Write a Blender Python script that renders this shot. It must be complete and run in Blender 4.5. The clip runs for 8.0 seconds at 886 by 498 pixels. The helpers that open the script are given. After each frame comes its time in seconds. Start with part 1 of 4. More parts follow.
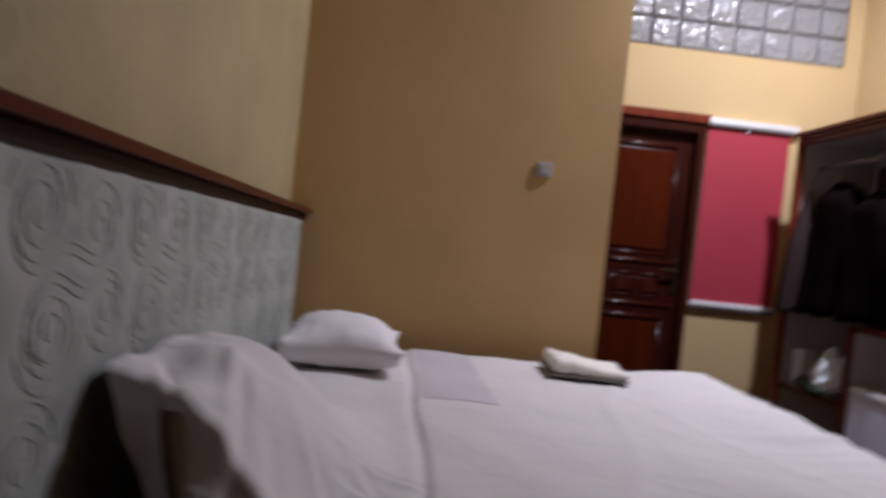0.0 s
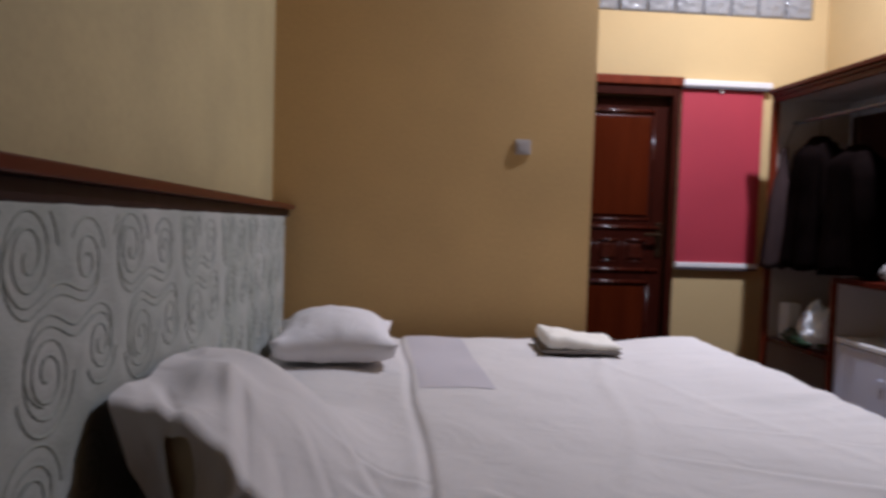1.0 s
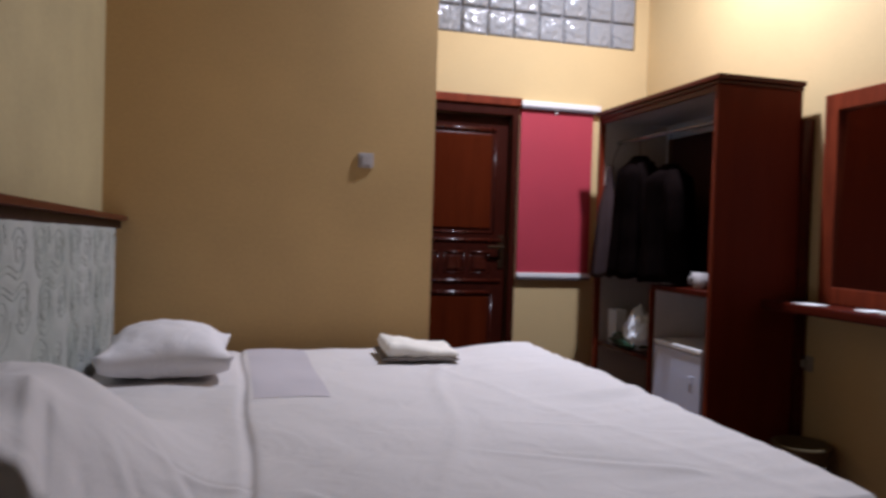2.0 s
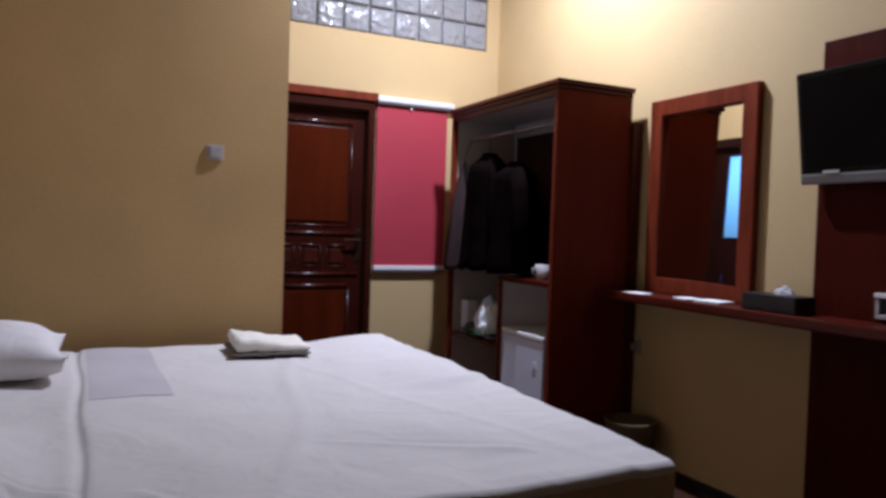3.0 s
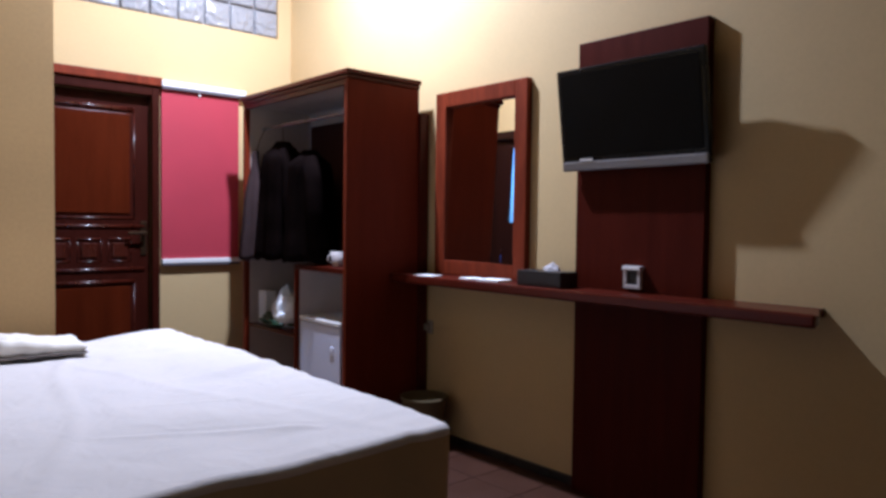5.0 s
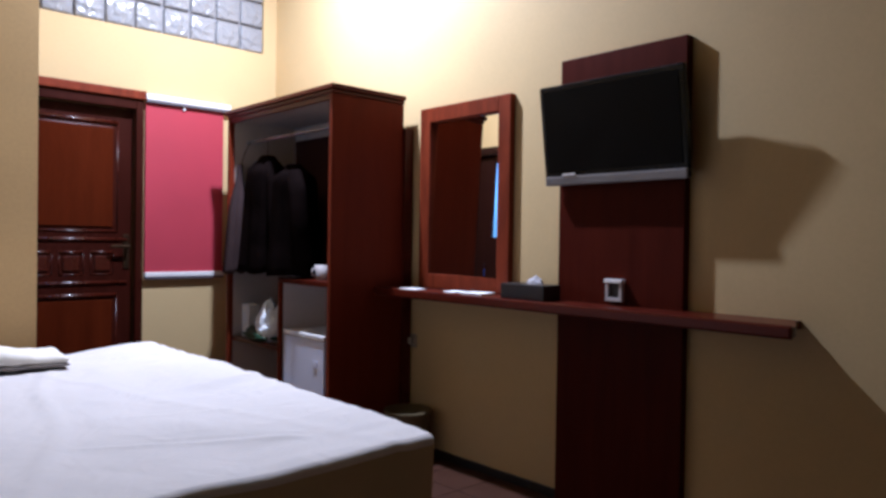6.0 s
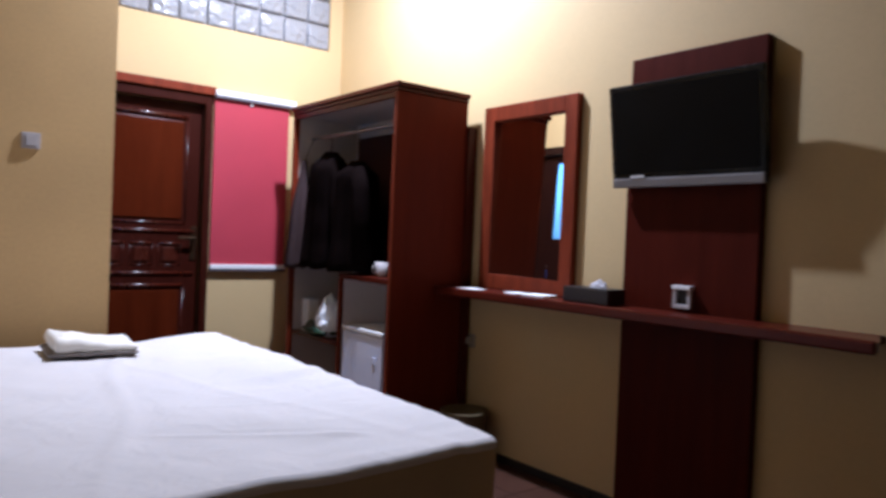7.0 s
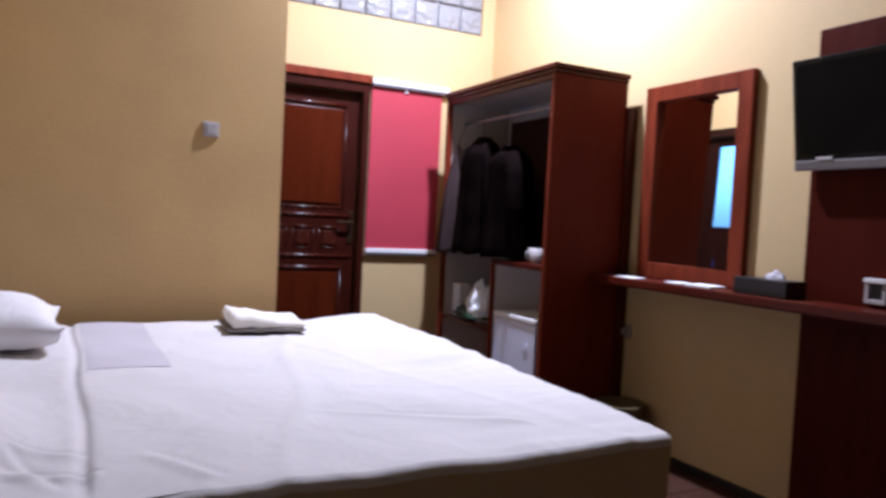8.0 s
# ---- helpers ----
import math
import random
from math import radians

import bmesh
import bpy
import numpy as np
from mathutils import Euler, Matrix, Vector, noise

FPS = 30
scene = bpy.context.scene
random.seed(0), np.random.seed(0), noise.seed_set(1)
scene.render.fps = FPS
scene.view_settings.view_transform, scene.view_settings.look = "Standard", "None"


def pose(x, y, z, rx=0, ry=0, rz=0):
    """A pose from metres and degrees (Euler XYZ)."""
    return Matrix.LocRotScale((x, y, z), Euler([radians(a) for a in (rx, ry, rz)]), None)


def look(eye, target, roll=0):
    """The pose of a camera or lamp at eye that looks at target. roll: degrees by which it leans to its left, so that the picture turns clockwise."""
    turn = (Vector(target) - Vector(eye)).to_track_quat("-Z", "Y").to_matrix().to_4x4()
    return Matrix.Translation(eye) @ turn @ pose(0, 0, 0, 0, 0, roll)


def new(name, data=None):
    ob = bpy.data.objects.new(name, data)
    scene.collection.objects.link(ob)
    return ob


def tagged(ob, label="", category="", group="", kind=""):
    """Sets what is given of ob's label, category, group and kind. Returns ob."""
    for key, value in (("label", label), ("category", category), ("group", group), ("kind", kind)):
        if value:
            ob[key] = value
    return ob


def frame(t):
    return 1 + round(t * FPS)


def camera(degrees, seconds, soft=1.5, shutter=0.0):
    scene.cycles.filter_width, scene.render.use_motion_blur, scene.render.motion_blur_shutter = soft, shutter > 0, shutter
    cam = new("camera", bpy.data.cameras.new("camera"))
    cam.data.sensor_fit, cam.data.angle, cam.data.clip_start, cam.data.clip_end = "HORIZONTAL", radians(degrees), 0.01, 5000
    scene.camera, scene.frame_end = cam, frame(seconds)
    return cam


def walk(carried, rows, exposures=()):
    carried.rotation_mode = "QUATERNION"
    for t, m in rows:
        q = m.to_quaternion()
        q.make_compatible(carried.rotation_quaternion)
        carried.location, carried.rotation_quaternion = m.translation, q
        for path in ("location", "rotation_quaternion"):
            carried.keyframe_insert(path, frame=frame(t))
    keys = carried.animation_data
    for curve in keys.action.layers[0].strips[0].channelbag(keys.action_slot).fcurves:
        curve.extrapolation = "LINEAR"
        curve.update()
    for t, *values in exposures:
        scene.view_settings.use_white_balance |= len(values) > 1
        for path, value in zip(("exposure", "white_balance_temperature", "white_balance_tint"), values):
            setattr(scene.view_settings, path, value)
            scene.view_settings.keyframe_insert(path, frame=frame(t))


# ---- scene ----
# ---- camera ----
cam = camera(63.5, 8.0, soft=3.0, shutter=0.5)
PATH = [
    (0, (0.286, 0.276, 1.129), (0.393, 2.273, 1.1), 6.2),
    (0.2, (0.229, 0.275, 1.15), (0.201, 2.274, 1.105), 0.9),
    (0.5, (0.206, 0.275, 1.162), (0.171, 2.273, 1.086), -0.9),
    (0.7, (0.26, 0.283, 1.178), (0.226, 2.281, 1.087), 0.6),
    (1, (0.28, 0.264, 1.187), (0.432, 2.256, 1.085), 1.8),
    (1.3, (0.291, 0.259, 1.205), (0.566, 2.236, 1.089), 1.8),
    (1.5, (0.322, 0.236, 1.184), (0.632, 2.21, 1.099), 1.6),
    (1.7, (0.344, 0.215, 1.167), (0.74, 2.175, 1.107), 1.7),
    (2.8, (0.399, 0.114, 1.188), (1.208, 1.943, 1.135), 1.7),
    (3, (0.404, 0.101, 1.185), (1.279, 1.898, 1.128), 1.9),
    (3.2, (0.416, 0.095, 1.178), (1.335, 1.87, 1.122), 2.2),
    (3.3, (0.415, 0.091, 1.181), (1.375, 1.844, 1.124), 2.1),
    (3.5, (0.413, 0.084, 1.186), (1.398, 1.824, 1.128), 1.9),
    (4, (0.432, 0.044, 1.181), (1.561, 1.693, 1.116), 1.2),
    (4.5, (0.438, 0.014, 1.177), (1.684, 1.576, 1.101), 0.4),
    (4.8, (0.438, -0.004, 1.159), (1.71, 1.538, 1.088), 0.5),
    (5, (0.431, -0.009, 1.167), (1.746, 1.495, 1.097), 0.7),
    (5.2, (0.433, -0.012, 1.157), (1.751, 1.491, 1.101), 0.4),
    (6.3, (0.404, -0.029, 1.153), (1.761, 1.441, 1.135), 1.0),
    (6.5, (0.412, -0.005, 1.158), (1.73, 1.498, 1.14), 1.4),
    (7, (0.399, 0.02, 1.153), (1.635, 1.593, 1.123), 2.4),
    (7.3, (0.376, 0.06, 1.14), (1.504, 1.711, 1.09), 3.1),
    (7.5, (0.388, 0.073, 1.149), (1.452, 1.765, 1.087), 2.9),
    (8, (0.357, 0.106, 1.138), (1.268, 1.885, 1.055), 2.9),
]
EXPOSURES = [(0.0, -1.27, 5400, 19), (1.5, -1.15, 5350, 17), (2.8, -1.12, 5150, 17), (3.05, -1.08, 5050, 17), (3.2, -0.62, 5000, 17), (3.3, -0.38, 4970, 16), (3.5, -0.35, 4950, 16), (4.5, -0.52, 4900, 17), (6.5, -0.55, 4900, 16), (7.5, -0.4, 4950, 18), (8.0, -0.35, 5000, 21)]
walk(cam, [(t, look(eye, target, roll)) for t, eye, target, roll in PATH], EXPOSURES)

# ---- light ----
FLOOR = -0.10
CEIL = 3.56
world = bpy.data.worlds.new("world")
scene.world = world
world.use_nodes = True
wn = world.node_tree.nodes
wl = world.node_tree.links
wsky = wn.new("ShaderNodeTexSky")
wsky.sky_type = "NISHITA"
wsky.sun_disc = False
wsky.sun_elevation = radians(8)
wn["Background"].inputs["Strength"].default_value = 0.05
wl.new(wsky.outputs["Color"], wn["Background"].inputs["Color"])


def lamp(name, kind, place, energy, colour, size=0.1, target=None):
    data = bpy.data.lights.new(name, kind)
    data.energy, data.color = energy, colour
    if kind == "AREA":
        data.shape, data.size = "DISK", size
    else:
        data.shadow_soft_size = size
    ob = new(name, data)
    ob.matrix_world = look(place, target) if target else Matrix.Translation(place)
    return ob


lamp("ceiling_light", "AREA", (2.395, 3.48, 3.51), 202, (1.0, 0.95, 0.90), 0.10, (2.395, 3.4801, 0))
lamp("bathroom_light", "POINT", (0.72, 4.42, 1.90), 42, (0.42, 0.66, 1.0), 0.15)


# ---- materials ----
def material(name, colour, rough=0.6, metal=0.0, vary=0.12, scale=6.0, fine=90.0, bump=0.15, coat=0.0, stretch=None, dark=None, spec=0.5):
    """A paint, cloth or wood: two scales of colour change and a fine relief."""
    m = bpy.data.materials.new(name)
    m.use_nodes = True
    n, l = m.node_tree.nodes, m.node_tree.links
    b = n["Principled BSDF"]
    b.inputs["Roughness"].default_value = rough
    b.inputs["Metallic"].default_value = metal
    b.inputs["Coat Weight"].default_value = coat
    b.inputs["Coat Roughness"].default_value = 0.12
    b.inputs["Specular IOR Level"].default_value = spec
    co = n.new("ShaderNodeTexCoord")
    mp = n.new("ShaderNodeMapping")
    mp.inputs["Scale"].default_value = stretch or (1, 1, 1)
    l.new(co.outputs["Object"], mp.inputs["Vector"])
    big = n.new("ShaderNodeTexNoise")
    big.inputs["Scale"].default_value, big.inputs["Detail"].default_value = scale, 5
    small = n.new("ShaderNodeTexNoise")
    small.inputs["Scale"].default_value, small.inputs["Detail"].default_value = fine, 3
    l.new(mp.outputs["Vector"], big.inputs["Vector"])
    l.new(mp.outputs["Vector"], small.inputs["Vector"])
    mix = n.new("ShaderNodeMath")
    mix.operation = "MULTIPLY_ADD"
    mix.inputs[1].default_value = 0.35
    l.new(small.outputs["Fac"], mix.inputs[0])
    l.new(big.outputs["Fac"], mix.inputs[2])
    ramp = n.new("ShaderNodeValToRGB")
    lo = dark or tuple(c * (1 - vary) for c in colour)
    hi = tuple(min(1, c * (1 + vary * 0.6)) for c in colour)
    ramp.color_ramp.elements[0].position, ramp.color_ramp.elements[1].position = 0.4, 0.95
    ramp.color_ramp.elements[0].color, ramp.color_ramp.elements[1].color = (*lo, 1), (*hi, 1)
    l.new(mix.outputs[0], ramp.inputs["Fac"])
    l.new(ramp.outputs["Color"], b.inputs["Base Color"])
    rr = n.new("ShaderNodeMapRange")
    rr.inputs["To Min"].default_value, rr.inputs["To Max"].default_value = max(0.02, rough - 0.08), min(1, rough + 0.1)
    l.new(big.outputs["Fac"], rr.inputs["Value"])
    l.new(rr.outputs["Result"], b.inputs["Roughness"])
    if bump:
        bp = n.new("ShaderNodeBump")
        bp.inputs["Strength"].default_value, bp.inputs["Distance"].default_value = bump, 0.003
        l.new(small.outputs["Fac"], bp.inputs["Height"])
        l.new(bp.outputs["Normal"], b.inputs["Normal"])
    return m


CREAM = material("cream_paint", (0.595, 0.435, 0.205), 0.75, vary=0.10, scale=1.3, fine=60, bump=0.12)
TAN = material("tan_paint", (0.565, 0.372, 0.15), 0.8, vary=0.18, scale=1.2, fine=60, bump=0.12)
HEADWALL = material("pale_olive_paint", (0.415, 0.332, 0.165), 0.8, vary=0.2, scale=1.8, fine=60, bump=0.12)
RING = material("pale_stencil_paint", (0.432, 0.348, 0.178), 0.8, vary=0.1, scale=4)
# unseen ceiling, its brown chosen to weaken the bounce light
CEILPAINT = material("bounce_cut_ceiling", (0.16, 0.10, 0.06), 0.85, vary=0.06, scale=1.2)
# colour of the unseen south wall, dark so that it returns little fill
FILLCUT = material("fill_cut_brown", (0.07, 0.045, 0.03), 0.9, vary=0.15, scale=2)
MAHOGANY = material("mahogany_veneer", (0.150, 0.0225, 0.0075), 0.45, vary=0.12, scale=3, fine=30, bump=0.04, coat=0.0, spec=0.07, stretch=(4, 4, 0.5), dark=(0.118, 0.0165, 0.0055))
MAHOGANY_SIDE = material("mahogany_across", (0.078, 0.0108, 0.0044), 0.30, vary=0.15, scale=4, fine=40, bump=0.04, coat=0.05, spec=0.15, stretch=(5, 0.5, 5), dark=(0.056, 0.0075, 0.0032))
PANELWOOD = material("dark_mahogany_board", (0.062, 0.0078, 0.0030), 0.45, vary=0.2, scale=4, fine=40, bump=0.04, spec=0.06, stretch=(5, 5, 0.5), dark=(0.046, 0.0055, 0.0022))
PLATE = material("yellowed_plastic", (0.33, 0.285, 0.215), 0.5, vary=0.1, scale=12, bump=0.02)
# door wood darkened to carry the shade on jamb and stiles
SHADEDWOOD = material("shaded_door_wood", (0.036, 0.0062, 0.003), 0.4, vary=0.25, scale=5, fine=40, bump=0.05, spec=0.1, stretch=(5, 5, 0.5))
BATHWOOD = material("near_black_stained_wood", (0.022, 0.006, 0.0035), 0.5, vary=0.25, scale=5, fine=40, bump=0.05, spec=0.15, stretch=(5, 5, 0.5))
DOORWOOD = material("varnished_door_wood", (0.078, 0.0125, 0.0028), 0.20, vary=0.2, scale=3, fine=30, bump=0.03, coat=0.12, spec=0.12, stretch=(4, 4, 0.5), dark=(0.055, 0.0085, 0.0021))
DOORRIM = material("lacquered_moulding", (0.05, 0.0078, 0.0032), 0.27, vary=0.2, scale=5, fine=40, bump=0.0, coat=0.35, spec=0.45, stretch=(4, 4, 0.5))
FRAMEWOOD = material("red_brown_frame_wood", (0.185, 0.032, 0.010), 0.5, vary=0.25, scale=5, fine=40, bump=0.05, coat=0.0, spec=0.12, stretch=(4, 4, 0.6), dark=(0.10, 0.017, 0.006))
# lining made paler, for the light in the low compartments
INNER = material("brightened_lining", (0.78, 0.71, 0.70), 0.6, vary=0.08, scale=3)
# darker copy of the lining, carrying the shade of the upper bay
SHADEDLINING = material("shaded_lining", (0.50, 0.43, 0.385), 0.6, vary=0.08, scale=3)
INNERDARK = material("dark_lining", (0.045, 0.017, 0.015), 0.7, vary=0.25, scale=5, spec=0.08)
RED = material("crimson_blind_cloth", (0.41, 0.033, 0.054), 0.7, vary=0.1, scale=3, fine=250, bump=0.2)
WHITE = material("white_enamel", (0.80, 0.78, 0.77), 0.4, vary=0.05, scale=6, bump=0.03)
LINEN = material("white_linen", (0.715, 0.675, 0.655), 0.85, vary=0.06, scale=3, fine=300, bump=0.25)
PILLOWCASE = material("white_pillowcase", (0.82, 0.785, 0.79), 0.85, vary=0.06, scale=5, fine=300, bump=0.25)
RUNNER = material("pale_grey_lavender_cloth", (0.575, 0.535, 0.56), 0.85, vary=0.07, scale=4, fine=300, bump=0.25)
BEIGE = material("beige_hanging_linen", (0.52, 0.40, 0.24), 0.88, vary=0.1, scale=4, fine=300, bump=0.25)
TICKING = material("tan_mattress_cloth", (0.42, 0.32, 0.18), 0.9, vary=0.14, scale=6, fine=300, bump=0.25)
TOWELING = material("cream_towelling", (0.85, 0.80, 0.71), 0.95, vary=0.08, scale=8, fine=200, bump=0.5)
GREYCLOTH = material("grey_brown_cloth", (0.22, 0.19, 0.17), 0.95, vary=0.15, scale=8, fine=200, bump=0.4)
QUILT = material("grey_green_brocade", (0.40, 0.40, 0.378), 0.65, vary=0.22, scale=4, fine=140, bump=0.3, dark=(0.275, 0.30, 0.268))
STITCH = material("dark_green_stitching", (0.30, 0.32, 0.28), 0.7, vary=0.3, scale=7)
BLACKCLOTH = material("black_coat_cloth", (0.0060, 0.0038, 0.0036), 0.95, spec=0.0, vary=0.4, scale=9, fine=200, bump=0.3)
GREYSHIRT = material("mauve_grey_shirt_cloth", (0.042, 0.027, 0.027), 0.95, spec=0.03, vary=0.2, scale=9, fine=200, bump=0.3)
TVPLASTIC = material("black_gloss_plastic", (0.006, 0.005, 0.005), 0.25, spec=0.25, vary=0.1, bump=0.0)
SCREEN = material("dark_screen", (0.006, 0.005, 0.004), 0.35, spec=0.05, vary=0.1, bump=0.0)
GREYPLASTIC = material("grey_white_plastic", (0.46, 0.42, 0.41), 0.5, vary=0.06, scale=8, bump=0.02)
SILVER = material("silver_plastic", (0.21, 0.20, 0.205), 0.4, 0.6, vary=0.06, bump=0.02)
BRASS = material("dark_bronze", (0.09, 0.055, 0.03), 0.45, 1.0, vary=0.15)
BLACK = material("black_leatherette", (0.015, 0.012, 0.012), 0.4, vary=0.3, scale=20, fine=300, bump=0.3)
PAPER = material("white_paper", (0.85, 0.84, 0.83), 0.6, vary=0.03)
TISSUE = material("thin_white_tissue", (0.50, 0.47, 0.49), 0.9, vary=0.12, scale=30, bump=0.2)
FRIDGE = material("pale_blue_white_enamel", (0.78, 0.81, 1.0), 0.35, vary=0.05, scale=3, bump=0.05)
PLASTICBAG = material("white_plastic_bag", (0.90, 0.93, 1.0), 0.25, vary=0.1, scale=14, fine=60, bump=0.5)
GREENBAG = material("dark_green_bag", (0.012, 0.05, 0.022), 0.5, vary=0.3, scale=14)
MORTAR = material("grey_mortar", (0.30, 0.29, 0.295), 0.9, vary=0.15, scale=9, fine=90, bump=0.4)
# dark grey for the shadow lines drawn under the blind's rail and bar
SHADOWLINE = material("shadow_line_grey", (0.10, 0.085, 0.10), 0.5, vary=0.1, scale=9, bump=0.02)
SKIRT = material("black_skirting_tile", (0.02, 0.018, 0.016), 0.3, vary=0.3, scale=8)
TILE = material("red_brown_floor_tile", (0.060, 0.0215, 0.011), 0.45, vary=0.2, scale=5, fine=60, bump=0.08)
GROUT = material("dark_grout", (0.03, 0.02, 0.016), 0.9, vary=0.2)
BLUEGLASS = material("dark_blue_plastic", (0.012, 0.03, 0.13), 0.15, vary=0.1, bump=0.0)
BIN = material("olive_plastic", (0.15, 0.112, 0.05), 0.7, vary=0.12, scale=8)


def wrinkle(m, scale, distance, strength):
    """Soft creases in a cloth, under its fine weave."""
    n, l = m.node_tree.nodes, m.node_tree.links
    weave = next(k for k in n if k.type == "BUMP")
    co = next(k for k in n if k.type == "TEX_COORD")
    ns = n.new("ShaderNodeTexNoise")
    ns.inputs["Scale"].default_value, ns.inputs["Detail"].default_value, ns.inputs["Distortion"].default_value = scale, 3, 1.2
    bp = n.new("ShaderNodeBump")
    bp.inputs["Strength"].default_value, bp.inputs["Distance"].default_value = strength, distance
    l.new(co.outputs["Object"], ns.inputs["Vector"])
    l.new(ns.outputs["Fac"], bp.inputs["Height"])
    l.new(bp.outputs["Normal"], weave.inputs["Normal"])


wrinkle(LINEN, 5.0, 0.03, 0.28)
wrinkle(PILLOWCASE, 8.0, 0.03, 0.3)
wrinkle(BEIGE, 6.0, 0.03, 0.3)


def glassy(name, colour, rough, trans):
    m = bpy.data.materials.new(name)
    m.use_nodes = True
    n, l = m.node_tree.nodes, m.node_tree.links
    b = n["Principled BSDF"]
    b.inputs["Base Color"].default_value = (*colour, 1)
    b.inputs["Roughness"].default_value = rough
    b.inputs["Transmission Weight"].default_value = trans
    b.inputs["IOR"].default_value = 1.45
    ns = n.new("ShaderNodeTexNoise")
    ns.inputs["Scale"].default_value, ns.inputs["Detail"].default_value, ns.inputs["Distortion"].default_value = 13, 1, 0.8
    bp = n.new("ShaderNodeBump")
    bp.inputs["Strength"].default_value, bp.inputs["Distance"].default_value = 0.7, 0.03
    co = n.new("ShaderNodeTexCoord")
    l.new(co.outputs["Object"], ns.inputs["Vector"])
    l.new(ns.outputs["Fac"], bp.inputs["Height"])
    l.new(bp.outputs["Normal"], b.inputs["Normal"])
    return m


BLOCKGLASS = glassy("ribbed_block_glass", (0.56, 0.56, 0.57), 0.10, 0.5)
MIRROR = bpy.data.materials.new("mirror_silver")
MIRROR.use_nodes = True
MIRROR.node_tree.nodes["Principled BSDF"].inputs["Base Color"].default_value = (0.86, 0.87, 0.86, 1)
MIRROR.node_tree.nodes["Principled BSDF"].inputs["Metallic"].default_value = 1.0
MIRROR.node_tree.nodes["Principled BSDF"].inputs["Roughness"].default_value = 0.015
FROSTED = bpy.data.materials.new("frosted_pane")
FROSTED.use_nodes = True
_n, _l = FROSTED.node_tree.nodes, FROSTED.node_tree.links
_t = _n.new("ShaderNodeBsdfTranslucent")
_t.inputs["Color"].default_value = (0.75, 0.92, 1.0, 1)
_l.new(_t.outputs["BSDF"], _n["Material Output"].inputs["Surface"])


# ---- mesh helpers ----
def box(bm, x0, x1, y0, y1, z0, z1, bevel=0.0):
    """Adds a box, its edges rounded by bevel, to bm."""
    made = bmesh.ops.create_cube(bm, size=1)["verts"]
    bmesh.ops.transform(bm, verts=made, matrix=Matrix.Translation(((x0 + x1) / 2, (y0 + y1) / 2, (z0 + z1) / 2)) @ Matrix.Diagonal((x1 - x0, y1 - y0, z1 - z0, 1)))
    if bevel:
        edges = list({e for v in made for e in v.link_edges})
        bmesh.ops.bevel(bm, geom=edges, offset=bevel, segments=2, affect="EDGES", profile=0.6)
    return bm


def boxes(*items, bevel=0.0):
    bm = bmesh.new()
    for b in items:
        box(bm, *b, bevel=bevel)
    return bm


def cyl(bm, a, b, r0, r1=None, seg=16):
    a, b = Vector(a), Vector(b)
    m = Matrix.Translation((a + b) / 2) @ (b - a).to_track_quat("Z", "Y").to_matrix().to_4x4()
    bmesh.ops.create_cone(bm, cap_ends=True, segments=seg, radius1=r0, radius2=r0 if r1 is None else r1, depth=(b - a).length, matrix=m)
    return bm


def tube(bm, pts, r, seg=6):
    """A round cord through pts."""
    rings = []
    for i, p in enumerate(pts):
        d = (Vector(pts[min(i + 1, len(pts) - 1)]) - Vector(pts[max(i - 1, 0)])).normalized()
        u = d.orthogonal().normalized()
        w = d.cross(u)
        rings.append([bm.verts.new(Vector(p) + r * (math.cos(a) * u + math.sin(a) * w)) for a in [2 * math.pi * k / seg for k in range(seg)]])
    for a, b in zip(rings, rings[1:]):
        u0 = min(range(seg), key=lambda s: sum((a[k].co - b[(k + s) % seg].co).length for k in range(seg)))
        for k in range(seg):
            bm.faces.new((a[k], a[(k + 1) % seg], b[(k + 1 + u0) % seg], b[(k + u0) % seg]))
    return bm


def mesh_of(name, bm, mat, smooth=False):
    bmesh.ops.recalc_face_normals(bm, faces=bm.faces)
    me = bpy.data.meshes.new(name)
    bm.to_mesh(me)
    bm.free()
    me.materials.append(mat)
    if smooth:
        for p in me.polygons:
            p.use_smooth = True
    return me


def part(name, bm, mat, parent, label="", smooth=False):
    ob = new(name, mesh_of(name, bm, mat, smooth))
    ob.parent = parent
    return tagged(ob, label)


def thing(name, bm, mat, label, category, group="", kind="", smooth=False):
    return tagged(new(name, mesh_of(name, bm, mat, smooth)), label, category, group, kind)


def empty(name, place, label, category, group="", kind=""):
    """An empty at a thing's base; its parts are built in world places."""
    ob = new(name)
    ob.empty_display_size = 0.1
    ob.location = place
    return tagged(ob, label, category, group, kind)


def under(name, bm, mat, parent, label="", smooth=False):
    """part() for a thing that stands at a place of its own: the mesh is given in world places."""
    base = parent.location if parent.parent is None else parent.parent.location
    shift = Matrix.Translation(-base)
    bmesh.ops.transform(bm, verts=bm.verts, matrix=shift)
    return part(name, bm, mat, parent, label, smooth)


